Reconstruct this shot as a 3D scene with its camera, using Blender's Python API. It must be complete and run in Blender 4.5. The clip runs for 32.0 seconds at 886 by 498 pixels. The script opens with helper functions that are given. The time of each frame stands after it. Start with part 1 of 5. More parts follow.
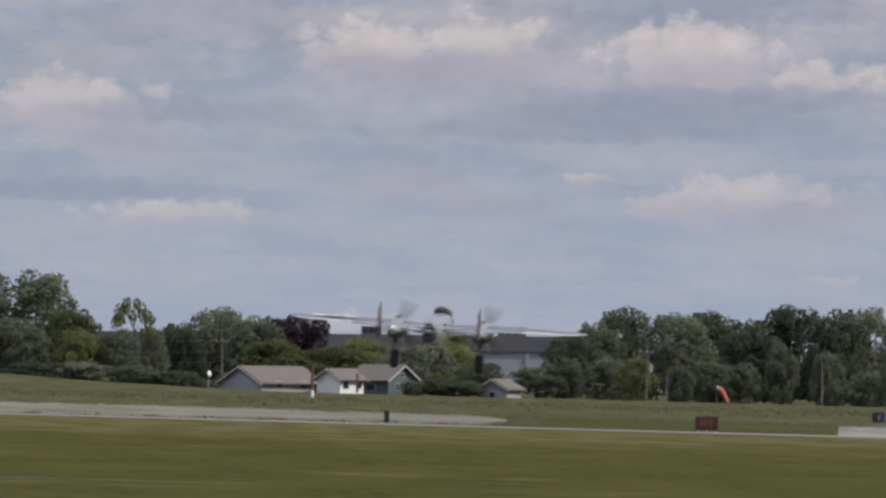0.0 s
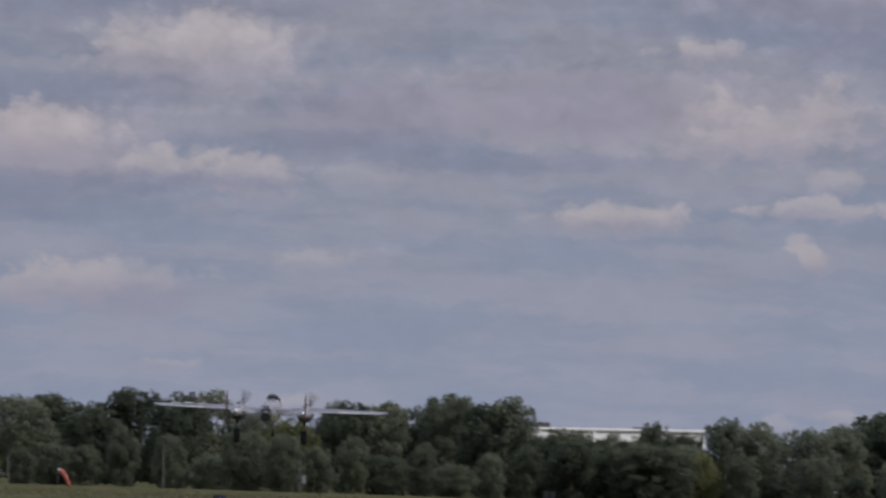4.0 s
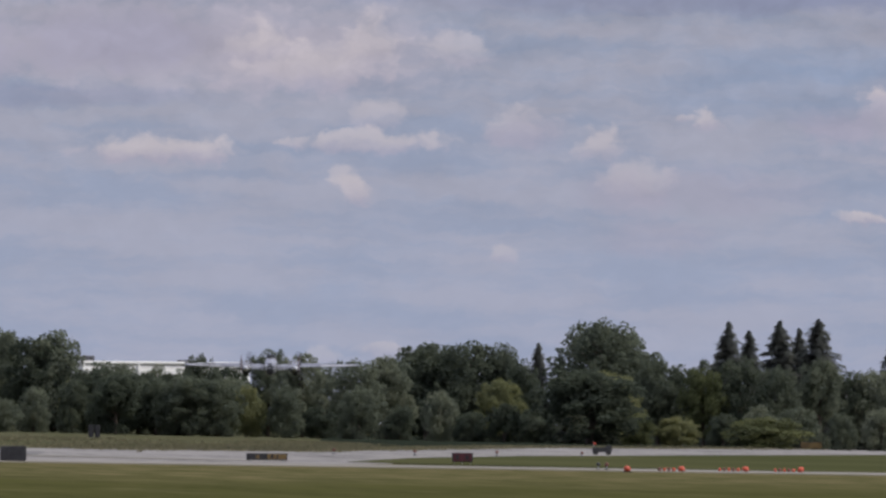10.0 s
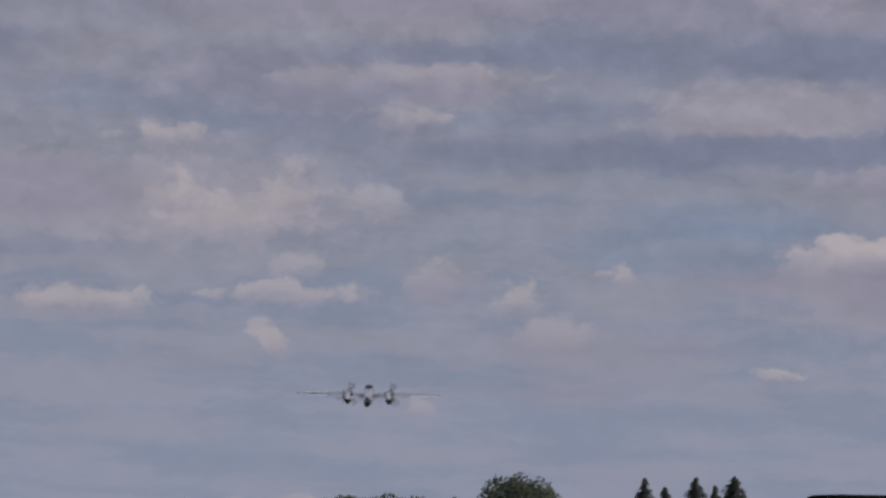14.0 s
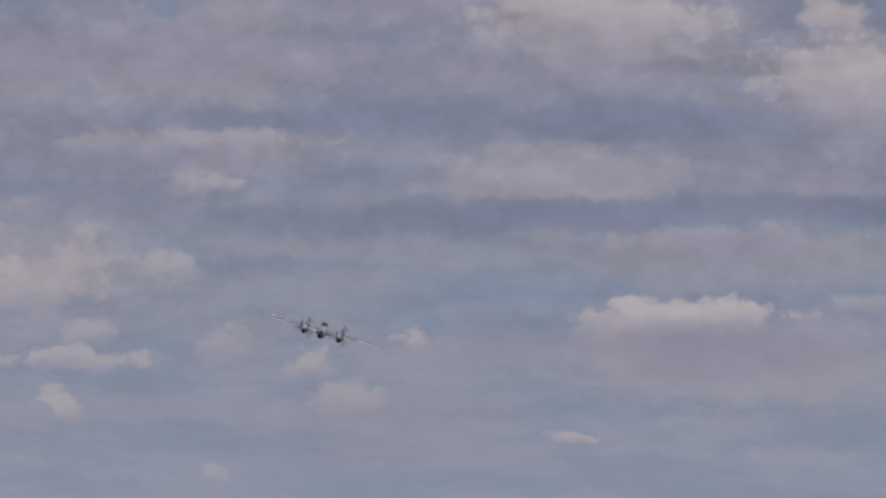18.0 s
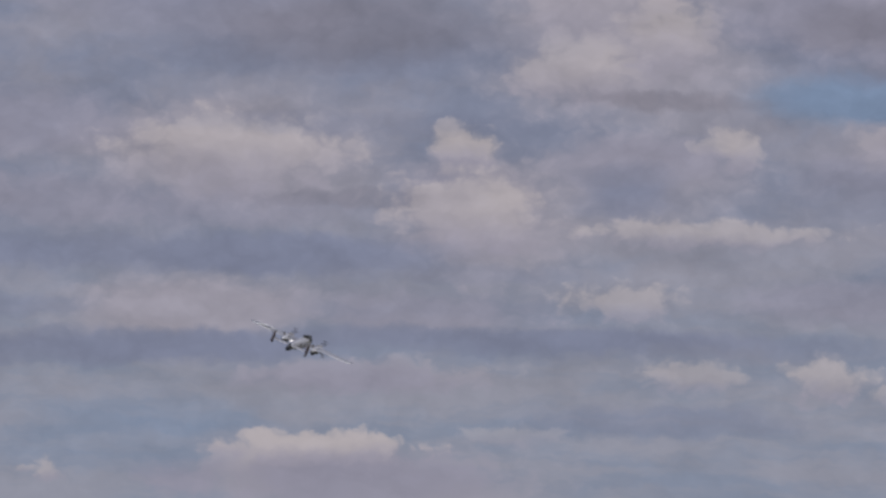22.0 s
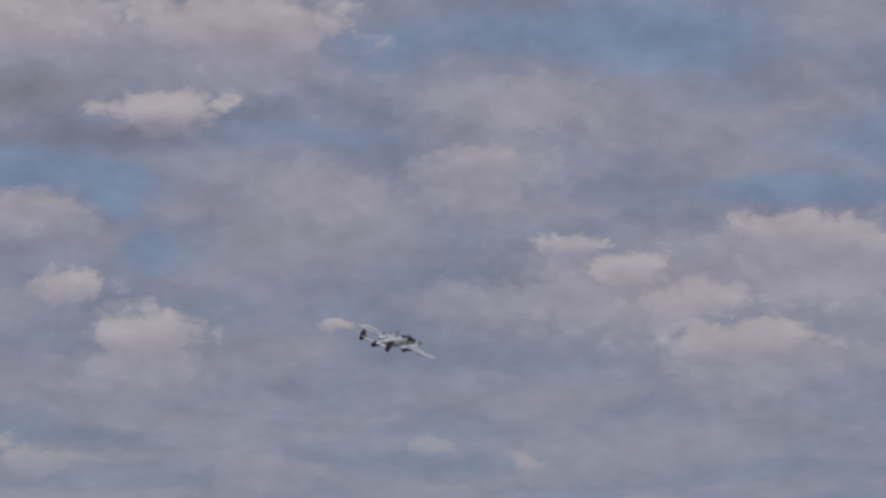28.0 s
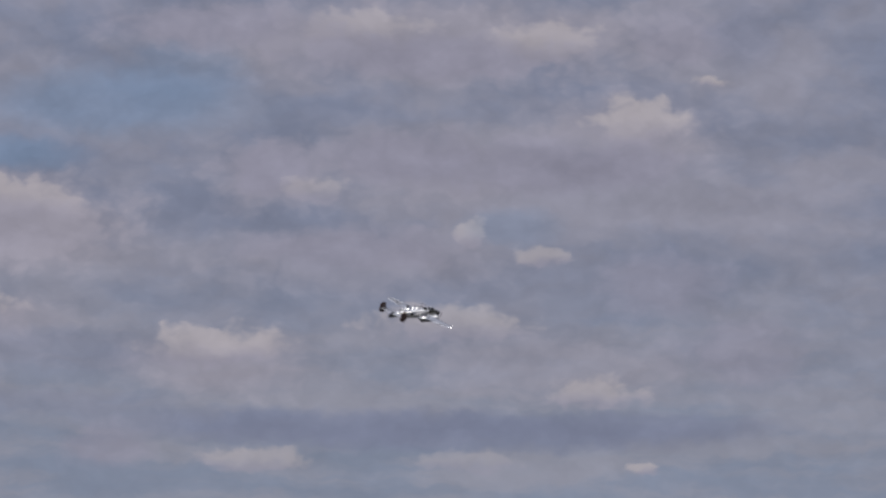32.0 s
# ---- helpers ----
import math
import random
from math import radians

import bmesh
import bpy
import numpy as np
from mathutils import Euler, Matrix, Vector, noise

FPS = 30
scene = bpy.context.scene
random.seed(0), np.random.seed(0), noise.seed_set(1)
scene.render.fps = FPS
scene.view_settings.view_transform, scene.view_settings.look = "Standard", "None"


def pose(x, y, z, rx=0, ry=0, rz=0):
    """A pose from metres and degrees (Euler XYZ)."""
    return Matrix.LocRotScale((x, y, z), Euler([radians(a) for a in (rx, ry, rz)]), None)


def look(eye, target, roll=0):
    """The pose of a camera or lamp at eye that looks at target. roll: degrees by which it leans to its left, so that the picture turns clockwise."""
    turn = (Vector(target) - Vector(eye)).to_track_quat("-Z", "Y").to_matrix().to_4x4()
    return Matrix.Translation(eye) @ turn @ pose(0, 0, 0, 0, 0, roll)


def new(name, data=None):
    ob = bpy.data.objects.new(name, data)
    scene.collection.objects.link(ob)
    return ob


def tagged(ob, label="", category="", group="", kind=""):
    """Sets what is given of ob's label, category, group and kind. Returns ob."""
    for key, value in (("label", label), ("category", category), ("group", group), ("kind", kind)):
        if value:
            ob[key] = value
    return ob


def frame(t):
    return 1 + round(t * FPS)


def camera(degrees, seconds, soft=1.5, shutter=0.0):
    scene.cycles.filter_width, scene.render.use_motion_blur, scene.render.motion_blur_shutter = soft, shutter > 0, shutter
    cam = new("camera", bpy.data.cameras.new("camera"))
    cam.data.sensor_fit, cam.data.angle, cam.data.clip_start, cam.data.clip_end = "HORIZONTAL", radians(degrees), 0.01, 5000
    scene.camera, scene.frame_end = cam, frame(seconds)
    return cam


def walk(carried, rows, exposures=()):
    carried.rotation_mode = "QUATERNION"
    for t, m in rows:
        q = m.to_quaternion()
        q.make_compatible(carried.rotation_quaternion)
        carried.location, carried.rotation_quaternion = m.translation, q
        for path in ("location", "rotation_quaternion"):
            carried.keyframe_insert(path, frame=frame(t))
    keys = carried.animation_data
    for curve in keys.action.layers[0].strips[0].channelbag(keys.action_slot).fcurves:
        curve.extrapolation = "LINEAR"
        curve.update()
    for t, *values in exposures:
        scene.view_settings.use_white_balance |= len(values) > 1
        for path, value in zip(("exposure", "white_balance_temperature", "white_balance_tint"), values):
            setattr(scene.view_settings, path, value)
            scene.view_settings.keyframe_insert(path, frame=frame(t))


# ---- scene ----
cam = camera(4.5, 32.0, soft=2.7, shutter=0.5)
EYE = 3.0
# the camera stands on one spot and pans: seconds, then turn in degrees
TURNS = [
    (0.0, 90.629, -0.747, -0.008),
    (0.5, 90.581, -0.613, -0.058),
    (1.0, 90.704, -0.431, -0.898),
    (1.5, 91.026, -0.449, -1.233),
    (2.0, 91.142, -0.462, -1.439),
    (2.5, 91.167, -0.620, -2.116),
    (3.0, 91.191, -0.837, -2.823),
    (3.5, 91.139, -1.032, -2.571),
    (4.0, 91.097, -0.981, -3.354),
    (4.5, 90.995, -0.965, -3.501),
    (6.5, 90.972, -0.817, -4.392),
    (7.0, 90.893, -0.691, -4.454),
    (7.5, 90.878, -0.655, -4.585),
    (8.0, 90.890, -0.717, -4.822),
    (8.5, 90.915, -0.550, -5.262),
    (9.0, 90.831, -0.327, -5.450),
    (9.5, 90.715, -0.364, -5.588),
    (10.0, 90.782, -0.447, -5.666),
    (10.5, 90.805, -0.595, -5.727),
    (11.0, 90.867, -0.626, -5.762),
    (11.5, 91.011, -0.615, -5.834),
    (12.0, 91.185, -0.677, -5.881),
    (12.5, 91.296, -1.040, -5.949),
    (13.0, 91.391, -1.240, -5.925),
    (13.5, 91.478, -1.232, -5.967),
    (14.0, 91.567, -1.163, -6.098),
    (14.5, 91.680, -1.083, -6.196),
    (16.5, 91.833, -0.861, -6.566),
    (17.0, 91.854, -0.760, -6.882),
    (17.5, 91.854, -0.656, -6.996),
    (18.0, 91.911, -0.682, -7.140),
    (18.5, 92.043, -0.598, -7.328),
    (19.0, 92.137, -0.609, -7.444),
    (19.5, 92.223, -0.654, -7.587),
    (20.0, 92.325, -0.597, -7.804),
    (20.5, 92.411, -0.525, -8.243),
    (21.0, 92.510, -0.541, -8.621),
    (21.5, 92.575, -0.725, -8.833),
    (22.0, 92.605, -0.959, -9.031),
    (22.5, 92.635, -0.826, -9.189),
    (23.0, 92.676, -0.908, -9.437),
    (23.5, 92.761, -0.937, -9.671),
    (24.0, 92.746, -0.792, -10.004),
    (24.5, 92.733, -0.685, -10.545),
    (25.0, 92.823, -0.683, -11.062),
    (25.5, 92.975, -0.723, -11.631),
    (27.5, 92.934, -0.727, -12.907),
    (28.0, 92.997, -0.753, -13.468),
    (28.5, 93.032, -0.685, -13.861),
    (29.0, 92.867, -0.587, -14.561),
    (29.5, 92.786, -0.536, -14.976),
    (30.0, 92.804, -0.457, -15.826),
    (30.5, 92.865, -0.433, -16.471),
    (31.0, 92.845, -0.542, -16.951),
    (31.5, 92.841, -0.616, -17.229),
    (32.0, 92.860, -0.706, -17.603),
]
walk(cam, [(t, pose(0, 0, EYE, rx, ry, rz)) for t, rx, ry, rz in TURNS], [(0, 0.46, 6750, 5), (1.2, 0.46, 6700, 7), (2.0, 0.26, 6650, 8), (2.5, 0.18, 6600, 9), (3, 0.10, 6550, 10), (4, 0.02, 6500, 10), (7, 0.17, 6500, 11), (8, 0.22, 6500, 11), (9, 0.18, 6500, 11), (10, 0.38, 6500, 11), (11, 0.33, 6500, 11), (12, 0.25, 6500, 11), (13, 0.03, 6500, 11), (14, -0.07, 6500, 11), (20, -0.02, 6550, 10), (25, 0.0, 6550, 10), (28, -0.06, 6450, 9), (32, -0.05, 6450, 10)])

# ---------------------------------------------------------------- light
SUN_EL, SUN_AZ = 42.0, 106.0          # degrees; azimuth clockwise from the first view
sun = new("sun", bpy.data.lights.new("sun", "SUN"))
sun.data.energy, sun.data.angle, sun.data.color = 2.2, radians(0.6), (1.0, 0.95, 0.87)
sun_from = Vector((math.sin(radians(SUN_AZ)) * math.cos(radians(SUN_EL)), math.cos(radians(SUN_AZ)) * math.cos(radians(SUN_EL)), math.sin(radians(SUN_EL))))
sun.matrix_world = look(sun_from * 800, (0, 0, 0))

world = bpy.data.worlds.new("sky")
world.use_nodes = True
world.cycles.sampling_method, world.cycles.sample_map_resolution = "MANUAL", 256
scene.world = world
wt = world.node_tree
wt.nodes.clear()


def wnode(kind, **sets):
    n = wt.nodes.new(kind)
    for k, val in sets.items():
        if k == "operation":
            n.operation = val
        elif k == "noise_dimensions":
            n.noise_dimensions = val
    return n


def wmath(op, a, b=None):
    n = wnode("ShaderNodeMath", operation=op)
    for i, s in enumerate((a, b)):
        if s is None:
            continue
        if isinstance(s, (int, float)):
            n.inputs[i].default_value = s
        else:
            wt.links.new(s, n.inputs[i])
    return n.outputs[0]


def wvec(op, a, b=None, c=None):
    n = wnode("ShaderNodeVectorMath", operation=op)
    for i, s in enumerate((a, b, c)):
        if s is None:
            continue
        if isinstance(s, tuple):
            n.inputs[i].default_value = s
        else:
            wt.links.new(s, n.inputs[i])
    return n.outputs["Value"] if op == "LENGTH" else n.outputs["Vector"]


def wnoise(vec, scale, detail, rough=0.55):
    n = wnode("ShaderNodeTexNoise", noise_dimensions="3D")
    n.inputs["Scale"].default_value, n.inputs["Detail"].default_value, n.inputs["Roughness"].default_value = scale, detail, rough
    wt.links.new(vec, n.inputs["Vector"])
    return n


def wmix(fac, a, b):
    n = wt.nodes.new("ShaderNodeMix")
    n.data_type = "RGBA"
    for sock, s in ((n.inputs[0], fac), (n.inputs[6], a), (n.inputs[7], b)):
        if isinstance(s, (int, float)):
            sock.default_value = s
        elif isinstance(s, tuple):
            sock.default_value = (*s, 1)
        else:
            wt.links.new(s, sock)
    return n.outputs[2]


def wrange(val, a, b, to0=0.0, to1=1.0):
    n = wt.nodes.new("ShaderNodeMapRange")
    n.interpolation_type = "SMOOTHSTEP"
    wt.links.new(val, n.inputs[0])
    for i, q in enumerate((a, b, to0, to1)):
        n.inputs[i + 1].default_value = q
    return n.outputs[0]


# colours of the cloud deck: lit heaps, grey bellies, dark undersides, gaps of clear sky
BELLY, W = (0.318, 0.292, 0.342), (0.343, 0.313, 0.352)
C = (0.452, 0.398, 0.396)
K = (0.192, 0.176, 0.205)
B, G, D, S = (0.444, 0.392, 0.394), (0.285, 0.268, 0.325), (0.206, 0.219, 0.294), (0.194, 0.251, 0.354)
direction = wt.nodes.new("ShaderNodeTexCoord").outputs["Generated"]
split = wt.nodes.new("ShaderNodeSeparateXYZ")
wt.links.new(direction, split.inputs[0])
azimuth = wmath("MULTIPLY", wmath("ARCTAN2", split.outputs[0], split.outputs[1]), 57.2958)
height = wmath("MULTIPLY", wmath("ARCSINE", split.outputs[2]), 57.2958)
join = wt.nodes.new("ShaderNodeCombineXYZ")
wt.links.new(azimuth, join.inputs[0])
wt.links.new(height, join.inputs[1])
flat = join.outputs[0]
# ragged edges: the places of the heaps are stirred at two scales
coarse = wnoise(wvec("MULTIPLY", flat, (1.0, 1.7, 1.0)), 1.6, 2.0)
fine = wnoise(wvec("MULTIPLY", flat, (1.0, 1.4, 1.0)), 6.5, 5.0, 0.62)
stir = wvec("MULTIPLY_ADD", coarse.outputs["Color"], (0.20, 0.08, 0.0), flat)
stir = wvec("MULTIPLY_ADD", fine.outputs["Color"], (0.17, 0.12, 0.0), stir)
stir = wvec("SUBTRACT", stir, (0.185, 0.10, 0.0))


def cells(scale):
    squeezed = wvec("MULTIPLY", stir, (1.0, 1.35, 0.0))
    n = wt.nodes.new("ShaderNodeTexVoronoi")
    n.voronoi_dimensions, n.feature = "2D", "SMOOTH_F1"
    n.inputs["Scale"].default_value, n.inputs["Smoothness"].default_value = scale, 0.7
    wt.links.new(squeezed, n.inputs["Vector"])
    return n.outputs["Distance"]


# rounded billows at two sizes
lumps = wmath("ADD", wmath("MULTIPLY", cells(4.5), 0.75), wmath("MULTIPLY", cells(11.0), 0.45))
lumps = wmath("ADD", lumps, wmath("MULTIPLY", cells(25.0), 0.24))
lumps = wmath("SUBTRACT", lumps, 0.58)
knobs, soft_knobs = wmath("MULTIPLY", lumps, 1.1), wmath("MULTIPLY", lumps, 0.6)

sky = wt.nodes.new("ShaderNodeTexSky")
sky.sky_type, sky.sun_disc = "NISHITA", False
sky.sun_elevation, sky.sun_rotation = radians(SUN_EL), radians(SUN_AZ)
sky.dust_density, sky.air_density, sky.ozone_density = 1.2, 1.0, 1.4
dim = wt.nodes.new("ShaderNodeMix")
dim.data_type, dim.blend_type = "RGBA", "MULTIPLY"
dim.inputs[0].default_value, dim.inputs[7].default_value = 1.0, (0.052, 0.052, 0.052, 1)
wt.links.new(sky.outputs[0], dim.inputs[6])
clear = dim.outputs[2]
# a thin layered veil, everywhere
veil = wnoise(wvec("MULTIPLY", stir, (0.5, 3.2, 1.0)), 1.6, 5.0, 0.6)
deck = wnoise(wvec("MULTIPLY", stir, (0.8, 1.8, 1.0)), 1.15, 5.0, 0.55)
low = wrange(height, 0.2, 3.0)
shade = wmix(wrange(veil.outputs["Fac"], 0.36, 0.62), (0.228, 0.258, 0.350), (0.310, 0.304, 0.368))
shade = wmix(wrange(height, 1.6, 3.2), shade, wmix(wrange(deck.outputs["Fac"], 0.36, 0.62), (0.216, 0.228, 0.322), (0.304, 0.283, 0.348)))
tint = wmix(0.80, clear, shade)
tint = wmix(wrange(height, 2.2, 0.0, 0.0, 0.38), tint, (0.340, 0.372, 0.466))
tint = wmix(wrange(height, 24.0, 55.0, 0.0, 0.9), tint, (1.05, 1.07, 1.18))


heaps = 0


def puff(az, el, half_w, half_h, colour, strength):
    """One heap, belly or gap of the cloud deck, in degrees. Heaps are lit on top and grey below, with knobbly edges."""
    global tint, stir, heaps
    heaps += 1
    if heaps % 7 == 0:      # keeps the long chain in order; the shift is nil
        stir = wvec("MULTIPLY_ADD", tint, (1e-8, 1e-8, 0), stir)
    near = wvec("MULTIPLY_ADD", stir, (1 / half_w, 1 / half_h, 0), (-az / half_w, -el / half_h, 0))
    reach = wvec("LENGTH", near)
    if colour in (B, C, G, W):
        reach = wmath("ADD", reach, knobs if colour in (B, C) else soft_knobs)
    if colour in (B, C):
        edge = (1.30, 0.58) if colour == B else (1.26, 0.64)
        xyz = wt.nodes.new("ShaderNodeSeparateXYZ")
        wt.links.new(near, xyz.inputs[0])
        colour = wmix(wrange(xyz.outputs[1], -0.9, 0.40), BELLY, colour)
        tint = wmix(wrange(reach, *edge, 0.0, strength), tint, colour)
    else:
        tint = wmix(wrange(reach, 1.38, 0.45, 0.0, strength), tint, colour)


puff(11.11, 4.01, 0.861, 0.316, W, 0.80)
puff(12.35, 4.02, 0.574, 0.258, W, 0.80)
puff(9.76, 3.87, 0.517, 0.373, W, 0.70)
puff(9.86, 3.58, 0.632, 0.316, W, 0.75)
puff(7.85, 3.06, 0.660, 0.258, W, 0.70)
puff(9.21, 2.79, 0.488, 0.287, W, 0.75)
puff(10.01, 3.00, 0.574, 0.230, W, 0.60)
puff(7.89, 3.12, 0.660, 0.230, W, 0.65)
puff(9.18, 2.79, 0.345, 0.345, W, 0.80)
puff(5.88, 2.87, 0.574, 0.258, W, 0.60)
puff(7.75, 2.26, 0.546, 0.172, W, 0.70)
puff(8.62, 1.35, 0.861, 0.230, W, 0.60)
puff(14.34, 2.78, 0.660, 0.230, W, 0.80)
puff(15.34, 2.99, 0.574, 0.230, W, 0.75)
puff(13.70, 3.72, 0.488, 0.158, W, 0.60)
puff(15.36, 2.98, 0.660, 0.230, W, 0.80)
puff(16.68, 3.22, 0.345, 0.172, W, 0.70)
puff(17.48, 3.28, 0.574, 0.172, W, 0.60)
puff(17.54, 3.94, 1.378, 0.215, W, 0.80)
puff(18.49, 3.46, 0.517, 0.201, W, 0.70)
puff(16.40, 2.27, 0.517, 0.172, W, 0.70)
puff(15.02, 2.48, 0.574, 0.201, W, 0.70)
puff(17.11, 2.79, 0.747, 0.172, W, 0.50)
puff(18.12, 2.26, 0.718, 0.172, W, 0.50)
puff(4.19, 1.78, 1.005, 0.215, W, 0.60)
puff(5.05, 1.79, 0.632, 0.244, W, 0.60)
puff(0.03, 1.64, 0.919, 0.244, W, 0.70)
puff(1.33, 1.60, 0.632, 0.201, W, 0.70)
puff(-1.89, 1.32, 0.632, 0.172, W, 0.60)
puff(2.16, 2.03, 0.574, 0.287, W, 0.60)
puff(4.09, 1.83, 1.005, 0.215, W, 0.60)
puff(1.33, 1.64, 0.488, 0.215, W, 0.60)
puff(5.49, 2.39, 0.861, 0.172, W, 0.70)
puff(7.73, 2.27, 0.574, 0.201, W, 0.60)
puff(8.06, 1.50, 0.316, 0.172, W, 0.70)
puff(-0.43, 1.65, 0.373, 0.129, B, 0.85)
puff(0.20, 1.67, 0.287, 0.144, B, 0.80)
puff(0.03, 1.49, 0.632, 0.129, G, 0.60)
puff(1.18, 1.62, 0.373, 0.144, B, 0.85)
puff(1.99, 1.49, 0.345, 0.115, B, 0.60)
puff(-1.97, 1.35, 0.459, 0.144, B, 0.60)
puff(-1.65, 1.16, 0.258, 0.086, G, 0.60)
puff(-0.25, 0.97, 0.345, 0.115, G, 0.50)
puff(-1.39, 0.80, 0.402, 0.072, B, 0.60)
puff(0.27, 0.84, 0.345, 0.086, G, 0.50)
puff(1.33, 0.91, 0.373, 0.115, B, 0.50)
puff(1.82, 0.83, 0.373, 0.115, G, 0.50)
puff(0.76, 1.00, 0.115, 0.043, B, 0.50)
puff(0.61, 1.24, 0.919, 0.063, D, 0.55)
puff(-1.26, 1.32, 0.718, 0.072, D, 0.50)
puff(-2.08, 0.92, 0.861, 0.057, D, 0.50)
puff(0.90, 1.33, 0.718, 0.072, D, 0.60)
puff(-1.40, 1.76, 0.632, 0.072, G, 0.60)
puff(1.32, 1.83, 0.718, 0.086, D, 0.50)
puff(1.99, 2.10, 0.459, 0.172, B, 0.60)
puff(1.67, 2.09, 0.172, 0.072, B, 0.48)
puff(2.28, 1.47, 0.345, 0.115, B, 0.68)
puff(1.27, 1.69, 0.345, 0.115, B, 0.32)
puff(3.02, 1.76, 0.546, 0.172, G, 0.70)
puff(1.47, 1.92, 0.574, 0.052, D, 0.50)
puff(1.53, 1.42, 0.919, 0.057, D, 0.60)
puff(1.18, 2.32, 1.206, 0.100, D, 0.40)
puff(0.03, 2.22, 0.632, 0.100, G, 0.40)
puff(1.33, 1.67, 0.345, 0.144, B, 0.48)
puff(2.21, 2.09, 0.316, 0.201, B, 0.44)
puff(3.08, 1.84, 0.316, 0.100, G, 0.70)
puff(3.94, 1.83, 0.459, 0.158, G, 0.80)
puff(4.66, 1.81, 0.172, 0.086, B, 0.48)
puff(5.04, 1.73, 0.345, 0.115, B, 0.44)
puff(2.65, 1.63, 0.718, 0.072, D, 0.50)
puff(2.94, 1.47, 0.316, 0.063, B, 0.32)
puff(4.18, 1.27, 0.316, 0.072, B, 0.40)
puff(5.22, 1.09, 0.086, 0.100, B, 0.48)
puff(2.69, 1.03, 0.316, 0.052, B, 0.32)
puff(1.52, 0.92, 0.546, 0.115, B, 0.36)
puff(4.16, 1.84, 0.373, 0.129, G, 0.60)
puff(4.74, 1.83, 0.144, 0.100, B, 0.48)
puff(5.28, 1.82, 0.129, 0.158, B, 0.56)
puff(4.94, 1.68, 0.373, 0.115, B, 0.40)
puff(4.20, 1.28, 0.402, 0.063, B, 0.44)
puff(5.34, 1.45, 0.172, 0.086, B, 0.40)
puff(5.23, 1.08, 0.075, 0.069, B, 0.48)
puff(5.74, 1.80, 0.201, 0.086, B, 0.40)
puff(5.29, 1.32, 0.402, 0.057, B, 0.40)
puff(6.09, 1.37, 0.172, 0.100, G, 0.60)
puff(6.47, 1.29, 0.115, 0.100, B, 0.32)
puff(6.58, 1.06, 0.230, 0.115, G, 0.50)
puff(3.56, 1.54, 0.919, 0.057, D, 0.50)
puff(7.01, 1.45, 0.080, 0.057, B, 0.72)
puff(6.87, 1.47, 0.052, 0.023, B, 0.48)
puff(6.47, 1.31, 0.115, 0.086, B, 0.40)
puff(6.64, 1.13, 0.172, 0.100, B, 0.40)
puff(5.95, 0.75, 0.086, 0.052, B, 0.40)
puff(6.06, 1.41, 0.172, 0.100, B, 0.32)
puff(5.40, 2.42, 0.402, 0.086, B, 0.56)
puff(5.92, 2.40, 0.459, 0.115, G, 0.70)
puff(5.89, 2.23, 0.230, 0.072, B, 0.48)
puff(4.63, 2.11, 0.201, 0.057, B, 0.48)
puff(5.35, 2.16, 0.230, 0.072, G, 0.60)
puff(7.36, 2.09, 1.005, 0.086, D, 0.60)
puff(7.21, 2.57, 0.861, 0.115, D, 0.50)
puff(4.91, 2.46, 0.287, 0.086, G, 0.60)
puff(8.06, 1.53, 0.230, 0.115, B, 0.68)
puff(7.66, 1.43, 0.230, 0.086, G, 0.60)
puff(7.79, 0.95, 0.129, 0.029, B, 0.72)
puff(6.70, 0.84, 0.316, 0.100, G, 0.40)
puff(7.10, 1.08, 0.459, 0.115, G, 0.40)
puff(4.22, 1.27, 0.287, 0.057, B, 0.40)
puff(5.25, 1.32, 0.373, 0.052, B, 0.40)
puff(7.87, 2.11, 0.574, 0.052, D, 0.60)
puff(4.99, 2.90, 0.718, 0.172, G, 0.80)
puff(6.14, 2.86, 0.718, 0.144, G, 0.70)
puff(6.72, 2.56, 0.660, 0.072, D, 0.70)
puff(8.30, 2.55, 0.574, 0.086, D, 0.65)
puff(7.86, 2.80, 0.718, 0.115, G, 0.60)
puff(8.37, 1.60, 0.517, 0.080, C, 0.63)
puff(8.46, 1.49, 0.546, 0.115, G, 0.70)
puff(5.34, 2.42, 0.287, 0.063, C, 0.56)
puff(6.00, 2.40, 0.402, 0.086, G, 0.70)
puff(5.92, 2.23, 0.201, 0.043, C, 0.42)
puff(4.66, 2.12, 0.230, 0.052, C, 0.42)
puff(6.87, 2.04, 1.005, 0.072, D, 0.40)
puff(6.49, 2.09, 0.574, 0.057, D, 0.40)
puff(9.07, 3.13, 0.144, 0.115, C, 0.66)
puff(9.24, 2.76, 0.201, 0.172, C, 0.52)
puff(8.98, 2.90, 0.230, 0.144, G, 0.60)
puff(7.86, 3.15, 0.402, 0.144, C, 0.42)
puff(6.88, 3.22, 0.574, 0.172, G, 0.70)
puff(5.88, 2.90, 0.345, 0.172, G, 0.80)
puff(8.04, 2.58, 0.488, 0.086, D, 0.80)
puff(6.03, 2.55, 0.804, 0.063, D, 0.70)
puff(7.61, 2.11, 0.632, 0.072, D, 0.80)
puff(6.78, 2.28, 0.431, 0.063, D, 0.50)
puff(5.88, 2.44, 0.574, 0.072, C, 0.39)
puff(8.90, 2.27, 0.632, 0.115, G, 0.70)
puff(8.62, 1.95, 0.574, 0.086, C, 0.39)
puff(8.33, 1.57, 0.488, 0.100, C, 0.63)
puff(8.62, 1.41, 0.660, 0.172, G, 0.75)
